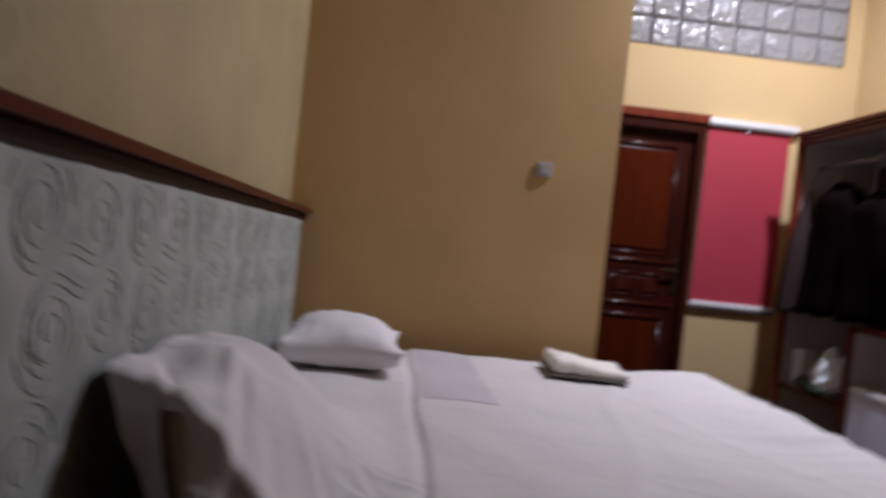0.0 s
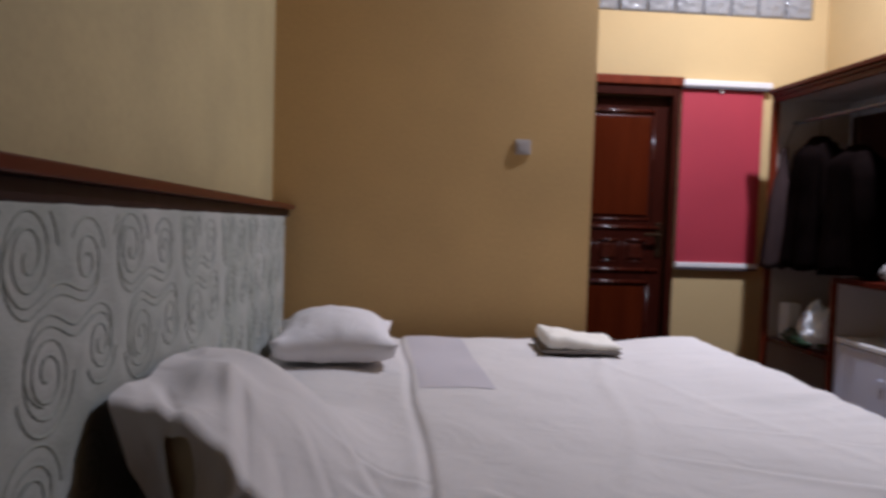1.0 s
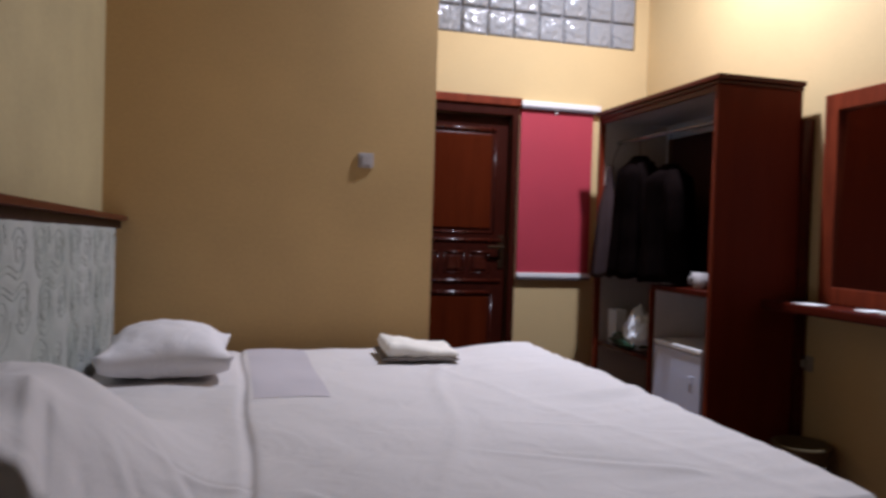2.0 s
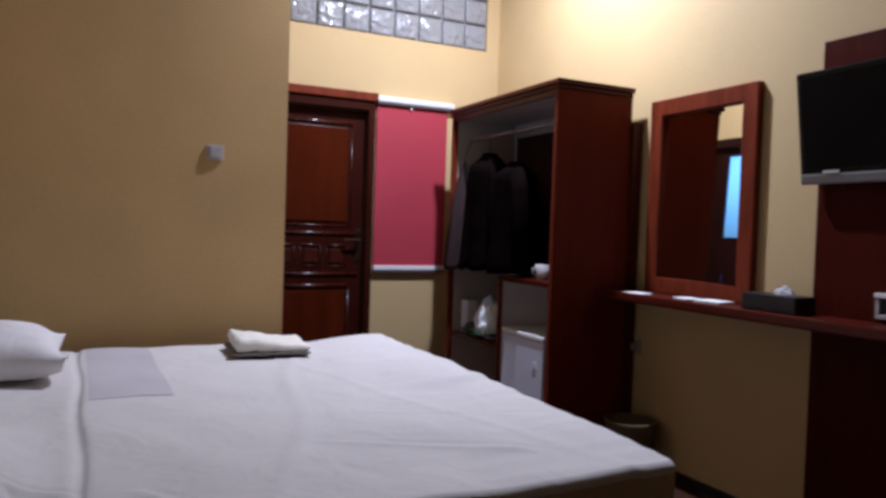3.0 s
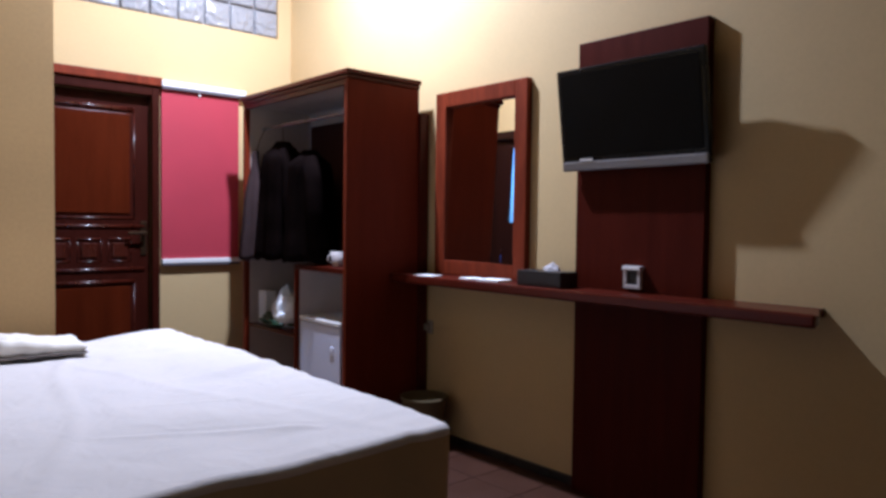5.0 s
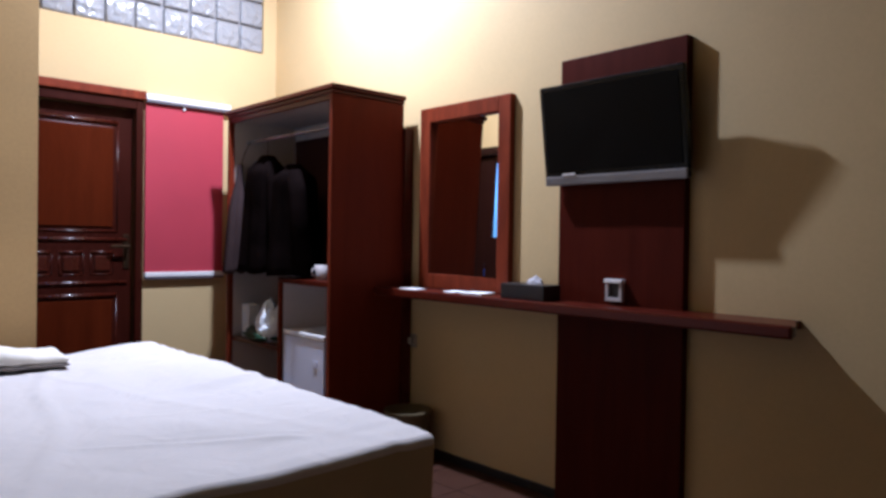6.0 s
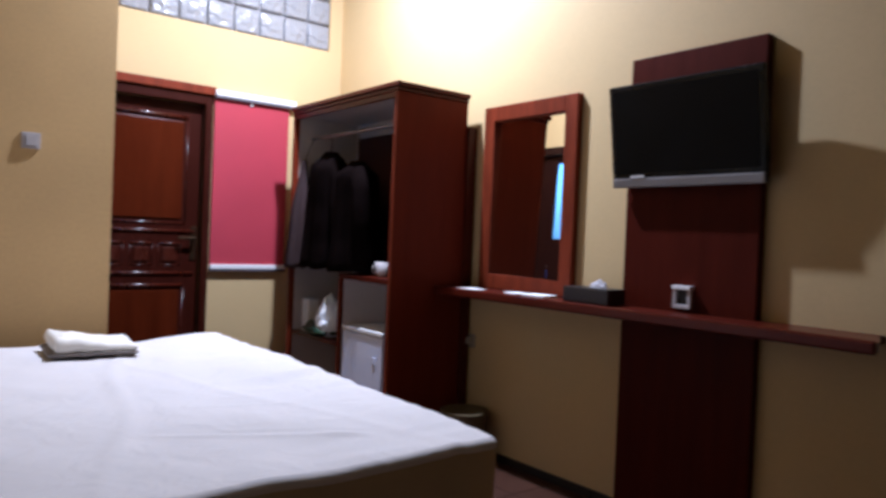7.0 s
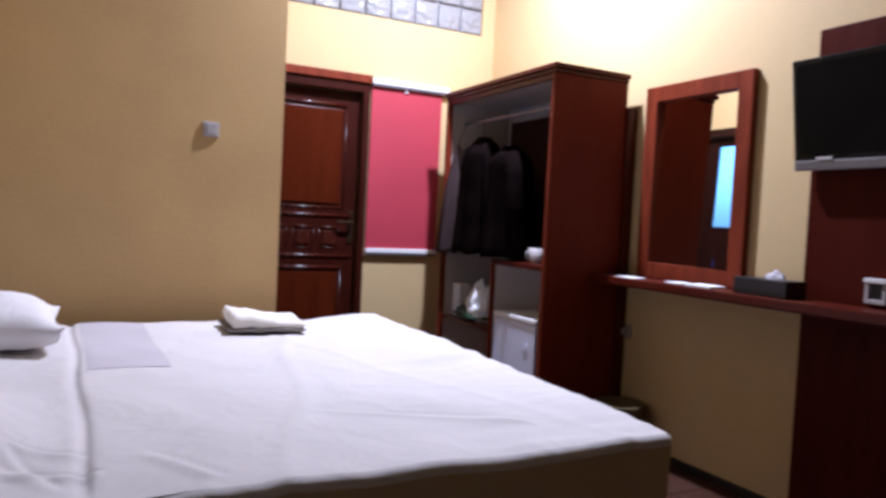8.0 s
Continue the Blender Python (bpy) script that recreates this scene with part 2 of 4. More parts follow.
def sheet(name, fn, u0, u1, v0, v1, nu, nv, mat, thick=0.0):
    """A grid whose points are fn(u, v), given a thickness downwards along its normals."""
    me = bpy.data.meshes.new(name)
    us = u0 if u1 is None else np.linspace(u0, u1, nu)
    vs = v0 if v1 is None else np.linspace(v0, v1, nv)
    nu, nv = len(us), len(vs)
    pts = [fn(float(u), float(v)) for u in us for v in vs]
    faces = [(i * nv + j, (i + 1) * nv + j, (i + 1) * nv + j + 1, i * nv + j + 1) for i in range(nu - 1) for j in range(nv - 1)]
    me.from_pydata(pts, [], faces)
    for p in me.polygons:
        p.use_smooth = True
    me.materials.append(mat)
    ob = new(name, me)
    if thick:
        s = ob.modifiers.new("thickness", "SOLIDIFY")
        s.thickness, s.offset = thick, -1
    return ob


def smooth01(a, b, x):
    t = min(1.0, max(0.0, (x - a) / (b - a)))
    return t * t * (3 - 2 * t)


# ---- the room ----
XL, XR, YB, YN, YF = -0.29, 3.19, -1.6, 3.80, 4.95   # head wall, desk wall, wall behind, bathroom wall, door wall
XC = 1.288                                           # corner of the bathroom block
tagged(new("floor", mesh_of("floor", boxes((XL - 0.2, XR + 0.2, YB - 0.2, YF + 0.2, FLOOR - 0.2, FLOOR - 0.004)), GROUT)), "red-brown tiled floor with dark joints", "floor", kind="structure")
thing("ceiling", boxes((XL - 0.2, XR + 0.2, YB - 0.2, YF + 0.2, CEIL, CEIL + 0.15)), CEILPAINT, "unseen ceiling, kept dark brown to cut bounce light", "ceiling", kind="structure")
thing("wall_west", boxes((XL - 0.2, XL, YB - 0.2, YF + 0.2, FLOOR, CEIL)), HEADWALL, "pale olive painted wall with faint pale rings", "wall", kind="structure")
thing("wall_east", boxes((XR, XR + 0.2, YB - 0.2, YF + 0.2, FLOOR, CEIL)), CREAM, "cream painted wall with soft lamp light", "wall", kind="structure")
thing("wall_south", boxes((XL, XR, YB - 0.2, YB, FLOOR, CEIL)), FILLCUT, "unseen closing wall, darkened to cut fill light", "wall", kind="structure")
# door wall, with the openings of door, blind and glass blocks
DX0, DX1, DZ1 = 1.33, 2.19, 2.09
GX0, GX1, GZ0, GZ1 = 1.18, 3.08, 2.55, 3.12
bm = boxes((XL, DX0, YF, YF + 0.2, FLOOR, GZ0), (DX0, DX1, YF, YF + 0.2, DZ1, GZ0), (DX1, XR, YF, YF + 0.2, FLOOR, GZ0),
           (XL, GX0, YF, YF + 0.2, GZ0, GZ1), (GX1, XR, YF, YF + 0.2, GZ0, GZ1), (XL, XR, YF, YF + 0.2, GZ1, CEIL))
bmesh.ops.remove_doubles(bm, verts=bm.verts, dist=1e-5)
thing("wall_north", bm, CREAM, "cream painted wall over the door", "wall", kind="structure")
# bathroom block
thing("wall_bathroom_front", boxes((XL, XC, YN, YN + 0.12, FLOOR, CEIL)), TAN, "tan painted wall of the bathroom block", "wall", kind="structure")
BY0, BY1, BZ = 3.98, 4.86, 2.13
bm = boxes((XC - 0.12, XC, YN + 0.12, BY0, FLOOR, CEIL), (XC - 0.12, XC, BY1, YF, FLOOR, CEIL), (XC - 0.12, XC, BY0, BY1, BZ, CEIL))
thing("wall_bathroom_side", bm, CREAM, "cream painted wall around the bathroom door", "wall", kind="structure")

# skirting of the desk wall and door wall
sk = empty("baseboard", (XR, 0, FLOOR), "black tiled skirting along the wall", "skirting", kind="structure")
y = YB
while y < 3.26:
    y1 = min(y + 0.30, 3.26)
    under("tile", boxes((XR - 0.012, XR, y + 0.002, y1 - 0.002, FLOOR, FLOOR + 0.045), bevel=0.002), SKIRT, sk)
    y = y1


def bathroom_door():
    d = empty("door_2", (XC - 0.06, (BY0 + BY1) / 2, FLOOR), "dark wooden bathroom door with a lit frosted pane", "door", kind="structure")
    under("door_frame", boxes((XC - 0.13, XC + 0.012, BY0, BY0 + 0.07, FLOOR, BZ), (XC - 0.13, XC + 0.012, BY1 - 0.07, BY1, FLOOR, BZ),
                              (XC - 0.13, XC + 0.012, BY0 + 0.07, BY1 - 0.07, BZ - 0.07, BZ), bevel=0.004), BATHWOOD, d)
    a, b, z0, z1 = BY0 + 0.075, BY1 - 0.075, 1.31, 1.985
    pe = 4.515
    under("leaf", boxes((XC - 0.07, XC - 0.03, a, a + 0.09, FLOOR + 0.01, BZ - 0.075), (XC - 0.07, XC - 0.03, pe, b, FLOOR + 0.01, BZ - 0.075),
                        (XC - 0.07, XC - 0.03, a + 0.09, pe, FLOOR + 0.01, z0), (XC - 0.07, XC - 0.03, a + 0.09, pe, z1, BZ - 0.075)), BATHWOOD, d)
    under("pane", boxes((XC - 0.053, XC - 0.047, a + 0.085, pe + 0.005, z0 - 0.005, z1 + 0.005)), FROSTED, d, "frosted pane lit from behind")


bathroom_door()


def panelled_door():
    d = empty("door_1", ((DX0 + DX1) / 2, YF, FLOOR), "closed glossy dark mahogany door with raised panels", "door", kind="structure")
    w = 0.05
    under("door_frame", boxes((DX0, DX0 + w, YF - 0.015, YF + 0.15, FLOOR, DZ1), (DX1 - w, DX1, YF - 0.015, YF + 0.15, FLOOR, DZ1),
                              (DX0 + w, DX1 - w, YF - 0.015, YF + 0.15, DZ1 - 0.085, DZ1), bevel=0.006), SHADEDWOOD, d)
    under("head_trim", boxes((DX0 - 0.03, DX1 + 0.012, YF - 0.035, YF - 0.0155, DZ1 - 0.018, DZ1 + 0.04), bevel=0.006), FRAMEWOOD, d, "orange-brown head trim")
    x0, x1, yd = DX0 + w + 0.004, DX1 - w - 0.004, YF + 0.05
    leaf = under("leaf", boxes((x0, x1, yd, yd + 0.04, FLOOR + 0.008, DZ1 - 0.089)), SHADEDWOOD, d)

    def on_leaf(name, bm, mat, smooth=False, label=""):
        part(name, bm, mat, leaf, label, smooth).data.transform(Matrix.Translation(-d.location))

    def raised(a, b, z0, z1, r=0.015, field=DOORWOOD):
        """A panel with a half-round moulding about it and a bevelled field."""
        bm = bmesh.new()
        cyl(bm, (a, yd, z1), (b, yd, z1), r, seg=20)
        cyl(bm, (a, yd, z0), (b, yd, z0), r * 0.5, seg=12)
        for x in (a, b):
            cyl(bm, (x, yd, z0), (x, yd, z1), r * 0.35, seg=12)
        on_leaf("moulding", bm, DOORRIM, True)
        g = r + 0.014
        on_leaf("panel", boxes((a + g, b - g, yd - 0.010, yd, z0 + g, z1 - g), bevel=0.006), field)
    ax, bx = DX0 + 0.149, DX1 - 0.149
    raised(ax, bx, 1.18, 1.905)
    third = (bx - ax) / 3
    for k in range(3):
        raised(ax + k * third + 0.022, ax + (k + 1) * third - 0.022, 0.895, 1.04, 0.009, DOORRIM)
    raised(ax, bx, 0.02, 0.755)
    for z in (1.125, 0.838):
        on_leaf("rail_moulding", cyl(bmesh.new(), (x0 + 0.02, yd, z), (x1 - 0.03, yd, z), 0.013, seg=20), DOORRIM, True)
    bm = boxes((x1 - 0.055, x1 - 0.015, yd - 0.008, yd, 0.93, 1.16), bevel=0.003)
    cyl(bm, (x1 - 0.035, yd, 1.08), (x1 - 0.035, yd - 0.055, 1.08), 0.009)
    box(bm, x1 - 0.15, x1 - 0.025, yd - 0.06, yd - 0.045, 1.07, 1.09, bevel=0.005)
    on_leaf("door_handle", bm, BRASS, False, "dull brass lever handle")


panelled_door()


def glass_block_window():
    wdw = empty("window_1", ((GX0 + GX1) / 2, YF, GZ0), "high window of ribbed clear glass blocks", "window", kind="structure")
    under("mortar", boxes((GX0, GX1, YF + 0.03, YF + 0.11, GZ0, GZ1)), MORTAR, wdw)
    s = 0.19
    bm = bmesh.new()
    box(bm, -s / 2 + 0.007, s / 2 - 0.007, -0.02, 0.03, -s / 2 + 0.007, s / 2 - 0.007, bevel=0.012)
    for f in bm.faces:      # the pressed hollow of the face
        if f.normal.y < -0.9 and f.calc_area() > 0.01:
            r = bmesh.ops.inset_region(bm, faces=[f], thickness=0.025, depth=-0.004)
            bmesh.ops.inset_region(bm, faces=[f], thickness=0.03, depth=0.012)
            break
    me = mesh_of("glass_block", bm, BLOCKGLASS, True)
    for r in range(3):
        for c in range(10):
            ob = new("glass_block", me)
            ob.parent = wdw
            ob.location = Vector((GX0 + (c + 0.5) * s, YF + 0.02, GZ0 + (r + 0.5) * s)) - wdw.location
            ob.rotation_euler = (0, math.pi / 2 * ((r + c) % 2), 0)


glass_block_window()


def roller_blind():
    b = empty("roller_blind", (2.48, YF, 0.87), "crimson blind with white head rail on the cream wall", "blind")
    under("cloth", boxes((2.199, 2.755, YF - 0.022, YF - 0.012, 0.90, 2.08)), RED, b)
    under("head_rail", boxes((2.195, 2.80, YF - 0.05, YF, 2.075, 2.115), bevel=0.006), WHITE, b, "white head rail")
    under("bottom_bar", boxes((2.198, 2.765, YF - 0.04, YF - 0.002, 0.872, 0.905), bevel=0.006), WHITE, b, "white bottom bar")
    # two thin dark strips, modelled where only shadow lies
    under("rail_shadow", boxes((2.197, 2.798, YF - 0.047, YF - 0.024, 2.058, 2.0745), bevel=0.003), SHADOWLINE, b, "dark strip standing for the shadow line under the rail")
    under("bar_shadow", boxes((2.202, 2.762, YF - 0.036, YF - 0.002, 0.857, 0.8715), bevel=0.003), SHADOWLINE, b, "dark strip standing for the shadow line under the bar")
    bm = cyl(bmesh.new(), (2.46, YF - 0.03, 2.035), (2.46, YF - 0.03, 2.06), 0.008)
    under("clip", bm, WHITE, b)


roller_blind()


def wall_rings():
    """Faint stencilled rings of the head wall."""
    bm = bmesh.new()
    for cy, cz, ry, rz in ((1.262, 1.352, 0.072, 0.062), (1.10, 1.29, 0.06, 0.05)):
        n = 40
        vs = []
        for k in range(n):
            a = 2 * math.pi * k / n
            c, s = math.cos(a), math.sin(a)
            vs.append([bm.verts.new((XL + 0.0006, cy + (ry + d) * c, cz + (rz + d) * s)) for d in (-0.011, 0.011)])
        for k in range(n):
            q = vs[(k + 1) % n]
            bm.faces.new((vs[k][0], vs[k][1], q[1], q[0]))
    thing("wall_stencil", bm, RING, "faint pale rings stencilled on the wall", "wall decoration", kind="structure")


wall_rings()


def wall_switch():
    s = empty("wall_switch", (0.931, YN, 1.52), "small white switch box on the tan wall", "switch")
    under("plate", boxes((0.893, 0.970, YN - 0.009, YN, 1.486, 1.560), bevel=0.003), GREYPLASTIC, s)
    under("rocker", boxes((0.908, 0.955, YN - 0.014, YN - 0.009, 1.498, 1.548), bevel=0.003), GREYPLASTIC, s)


wall_switch()


# ---- headboard ----
HX, HY0, HY1, HZ1 = -0.205, 0.15, 3.715, 1.190


def sag(y, z, slope=0.0125, level=1.5):
    """The headboard and its ledge sink a little towards the bathroom wall."""
    return z + slope * (level - y) * min(1, max(0, z) / HZ1)


def swirl_lines():
    """Centre lines of the quilted scrolls, as lists of (y, z): pairs of nested ovals joined by wavy bands."""
    lines = []
    rnd = random.Random(4)

    def spiral(cy, cz, ry, rz, flip, turns):
        """From the eye of a scroll outwards to its foot."""
        out = []
        for i in range(70):
            f = i / 69
            a = -math.pi / 2 - (1 - f) * turns * 2 * math.pi
            k = 0.14 + 0.86 * f ** 0.8
            out.append((cy + ry * k * math.cos(a), cz + flip * rz * k * math.sin(a)))
        return out

    def wav(a, b):
        return (a + 0.010 * noise.noise((a * 7, b * 7, 1.0)), b + 0.010 * noise.noise((a * 7, b * 7, 5.0)))

    def motif(y, z, flip):
        q = rnd.uniform(-0.012, 0.012)
        big = spiral(y + q, z, 0.074, 0.070, flip, rnd.uniform(2.2, 2.5))
        small = spiral(y + 0.195 + q, z - flip * 0.014, 0.052, 0.052, flip, rnd.uniform(1.6, 1.9))
        small = [(2 * (y + 0.195 + q) - a, b) for a, b in small]
        (ya, za), (yb, zb) = big[-1], small[-1]
        band = [(ya + (yb - ya) * i / 24, za + (zb - za) * i / 24 + flip * 0.022 * math.sin(math.pi * i / 24) ** 2) for i in range(1, 24)]
        whole = big + band + small[::-1]
        whole = [wav(a, b) for a, b in whole]
        lines.append(whole)
        lower = [wav(a, b - flip * 0.017) for a, b in big[-14:] + band + small[::-1][:14]]
        lines.append(lower)
        for cy, cz, ry, rz, a0, a1 in ((y + q, z, 0.090, 0.086, 0.1, 2.9), (y + 0.195 + q, z - flip * 0.014, 0.066, 0.066, 0.2, 2.6)):
            lines.append([(cy + ry * math.cos(a0 + (a1 - a0) * i / 30), cz + flip * rz * math.sin(a0 + (a1 - a0) * i / 30)) for i in range(31)])
    y = 1.28 - 3 * 0.40
    while y < HY1 + 0.1:
        z = 1.100
        while z > -0.3:
            motif(y, z, 1)
            motif(y + 0.045, z - 0.178, -1)
            z -= 0.355
        y += 0.40
    return lines


def headboard():
    hb = empty("headboard", (HX, (HY0 + HY1) / 2, FLOOR), "padded grey-green headboard quilted with large scrolls", "headboard")
    lines = [[p for p in run if p[1] < HZ1 - 0.03] for run in swirl_lines()]
    st = 0.008
    ys = np.arange(HY0, HY1 + 0.001, st)
    zs = np.arange(FLOOR, HZ1 + 0.001, st)
    near = np.full((len(ys), len(zs)), 0.06)
    for pts in lines:
        for py, pz in pts:
            i0, i1 = np.searchsorted(ys, (py - 0.06, py + 0.06))
            j0, j1 = np.searchsorted(zs, (pz - 0.06, pz + 0.06))
            if i1 > i0 and j1 > j0:
                d = np.hypot(ys[i0:i1, None] - py, zs[None, j0:j1] - pz)
                near[i0:i1, j0:j1] = np.minimum(near[i0:i1, j0:j1], d)
    puff = 0.0044 * np.clip((near - 0.002) / 0.034, 0, 1) ** 0.8
    puff = puff * np.clip((HZ1 - zs) / 0.07, 0, 1)[None, :]
    # the far upper corner and the edges are rounded
    ey = np.clip((HY1 - ys) / 0.05, 0, 1)[:, None]
    ez = np.clip((HZ1 - zs) / 0.020, 0, 1)[None, :]
    edge = 0.05 * (1 - np.sqrt(1 - (1 - ey) ** 2)) + 0.03 * (1 - np.sqrt(1 - (1 - ez) ** 2))
    xs = HX - 0.0036 + puff - edge
    verts, faces = [], []
    corner = 0.07
    for i, yv in enumerate(ys):
        for j, zv in enumerate(zs):
            yo, zo = yv, zv
            oy, oz = yv - (HY1 - corner), zv - (HZ1 - corner)
            if oy > 0 and oz > 0:
                big = max(oy, oz)
                k = big / math.hypot(oy, oz)
                yo, zo = HY1 - corner + oy * k, HZ1 - corner + oz * k
            verts.append((float(xs[i, j]) - hb.location.x, float(yo) - hb.location.y, float(sag(yo, zo, 0.017, 2.08)) - hb.location.z))
    nz = len(zs)
    for i in range(len(ys) - 1):
        for j in range(nz - 1):
            faces.append((i * nz + j, (i + 1) * nz + j, (i + 1) * nz + j + 1, i * nz + j + 1))
    me = bpy.data.meshes.new("padding")
    me.from_pydata(verts, [], faces)
    for p in me.polygons:
        p.use_smooth = True
    me.materials.append(QUILT)
    pad = new("padding", me)
    pad.parent = hb
    bm = bmesh.new()
    for pts in lines:
        good = [p for p in pts if HY0 + 0.02 < p[0] < HY1 - 0.06 and FLOOR + 0.02 < p[1] < HZ1 - 0.03]
        if len(good) > 5:
            run = [good[0]]
            for p in good[1:]:
                if math.hypot(p[0] - run[-1][0], p[1] - run[-1][1]) > 0.06:
                    if len(run) > 3:
                        tube(bm, [(HX - 0.0034, a, sag(a, b, 0.017, 2.08)) for a, b in run], 0.0024, 5)
                    run = [p]
                else:
                    run.append(p)
            if len(run) > 3:
                tube(bm, [(HX - 0.0034, a, sag(a, b, 0.017, 2.08)) for a, b in run], 0.0024, 5)
    under("stitching", bm, STITCH, hb, "dark green stitched scrolls", True)
    under("core", boxes((XL + 0.001, HX - 0.05, HY0, HY1 - 0.05, FLOOR, HZ1 - 0.065), bevel=0.01), INNERDARK, hb)


headboard()
ledge = empty("ledge_shelf", (XL, 2.0, 1.21), "dark mahogany ledge above the padded headboard", "shelf", kind="structure")
# the near-black lower rail draws the shadow band beneath the board
for pname, x1, z0, z1, mat, plabel in (("board", -0.180, 1.2165, 1.240, MAHOGANY_SIDE, ""), ("shadow_rail", -0.207, 1.180, 1.2165, BATHWOOD, "near-black rail standing for the shadow under the ledge")):
    bm = boxes((XL, x1, HY0 - 0.1, YN - 0.002, z0, z1), bevel=0.004)
    for v in bm.verts:
        v.co.z = sag(v.co.y, v.co.z, 0.016, 1.4)
    under(pname, bm, mat, ledge, plabel)



# ---- bed ----
BX0, BX1, BYN, BYF, BTOP = -0.185, 1.785, 1.47, 3.63, 0.60


def bed():
    b = empty("bed", (0.8, 2.5, FLOOR), "wide bed with a tan cloth side under white linen", "bed")
    under("base", boxes((-0.06, BX1 - 0.06, BYN + 0.06, BYF - 0.06, FLOOR + 0.07, 0.20), bevel=0.02), TICKING, b)
    under("mattress", boxes((-0.075, BX1 - 0.05, BYN + 0.05, BYF - 0.05, 0.20, BTOP - 0.045), bevel=0.05), TICKING, b)
    for x, y in ((BX0 + 0.15, BYN + 0.15), (BX1 - 0.15, BYN + 0.15), (BX0 + 0.15, BYF - 0.15), (BX1 - 0.15, BYF - 0.15)):
        under("leg", cyl(bmesh.new(), (x, y, FLOOR), (x, y, FLOOR + 0.07), 0.03), INNERDARK, b)


bed()


def bed_top(x, y):
    """Height of the linen on the bed."""
    p = smooth01(0.34 - 0.15 * smooth01(1.85, 1.5, y), -0.08, x) * smooth01(2.5, 1.9, y)
    z = BTOP + 0.253 * p
    z += 0.012 * noise.noise((x * 2.3, y * 2.3, 1.0)) + 0.006 * noise.noise((x * 6, y * 4, 3.0)) 
    z += p * (0.030 * noise.noise((x * 5, y * 5, 5.0)) + 0.014 * noise.noise((x * 13, y * 8, 7.0)) + 0.016 * (0.5 - abs(noise.noise((x * 7 + y * 3, y * 4, 8.0)))))
    z -= 0.035 * p * smooth01(1.7, 1.46, y) * (0.5 + 0.5 * math.sin(19 * x + 2.0))
    # long soft creases, and the folded edge across the bed
    z += 0.005 * math.exp(-((x - 0.9 - 0.25 * (y - 2.0) + 0.03 * math.sin(5 * y)) / 0.03) ** 2)
    z += 0.004 * math.exp(-((x - 1.35 + 0.3 * (y - 2.4)) / 0.025) ** 2)
    fold = 0.392 - 0.022 * (y - 1.9) + 0.006 * math.sin(7 * y)
    z += 0.006 * smooth01(fold - 0.005, fold + 0.004, x) * smooth01(fold + 0.30, fold + 0.03, x) * smooth01(1.48, 1.65, y)
    z -= 0.008 * math.exp(-((x - fold + 0.012) / 0.017) ** 2) * smooth01(1.48, 1.6, y)
    # sharp creases that run off the covered pillow
    for xa, ya, xb, yb, d in ((-0.03, 1.80, 0.045, 1.47, 0.022), (0.075, 1.62, 0.115, 1.47, 0.016), (-0.15, 1.66, -0.07, 1.47, 0.014), (0.16, 1.95, 0.33, 1.62, 0.008), (0.10, 1.78, 0.24, 1.55, 0.008), (0.20, 1.72, 0.40, 1.66, 0.012), (0.14, 1.86, 0.37, 1.80, 0.010), (0.50, 1.75, 0.62, 1.56, 0.012), (0.95, 2.0, 1.45, 1.72, 0.008), (1.1, 2.3, 1.6, 2.05, 0.007)):
        lx, ly = xb - xa, yb - ya
        n2 = lx * lx + ly * ly
        f = ((x - xa) * lx + (y - ya) * ly) / n2
        if -0.1 < f < 1.1:
            off = ((x - xa) * ly - (y - ya) * lx) / math.sqrt(n2)
            fade = smooth01(-0.1, 0.4, f) * smooth01(1.15, 0.95, f)
            z += 0.6 * d * fade * (math.exp(-((off - 0.018) / 0.018) ** 2) - 0.8 * math.exp(-((off + 0.006) / 0.010) ** 2))
    # fuller far corner of the foot
    z += 0.022 * smooth01(1.3, 1.7, x) * smooth01(2.42, 2.56, y)
    z += 0.013 * smooth01(1.5, 1.75, x) * smooth01(1.5, 1.8, y) * smooth01(2.6, 2.42, y)
    z += 0.006 * smooth01(1.0, 1.6, x) * noise.noise((x * 3, y * 14, 9.0))
    return z


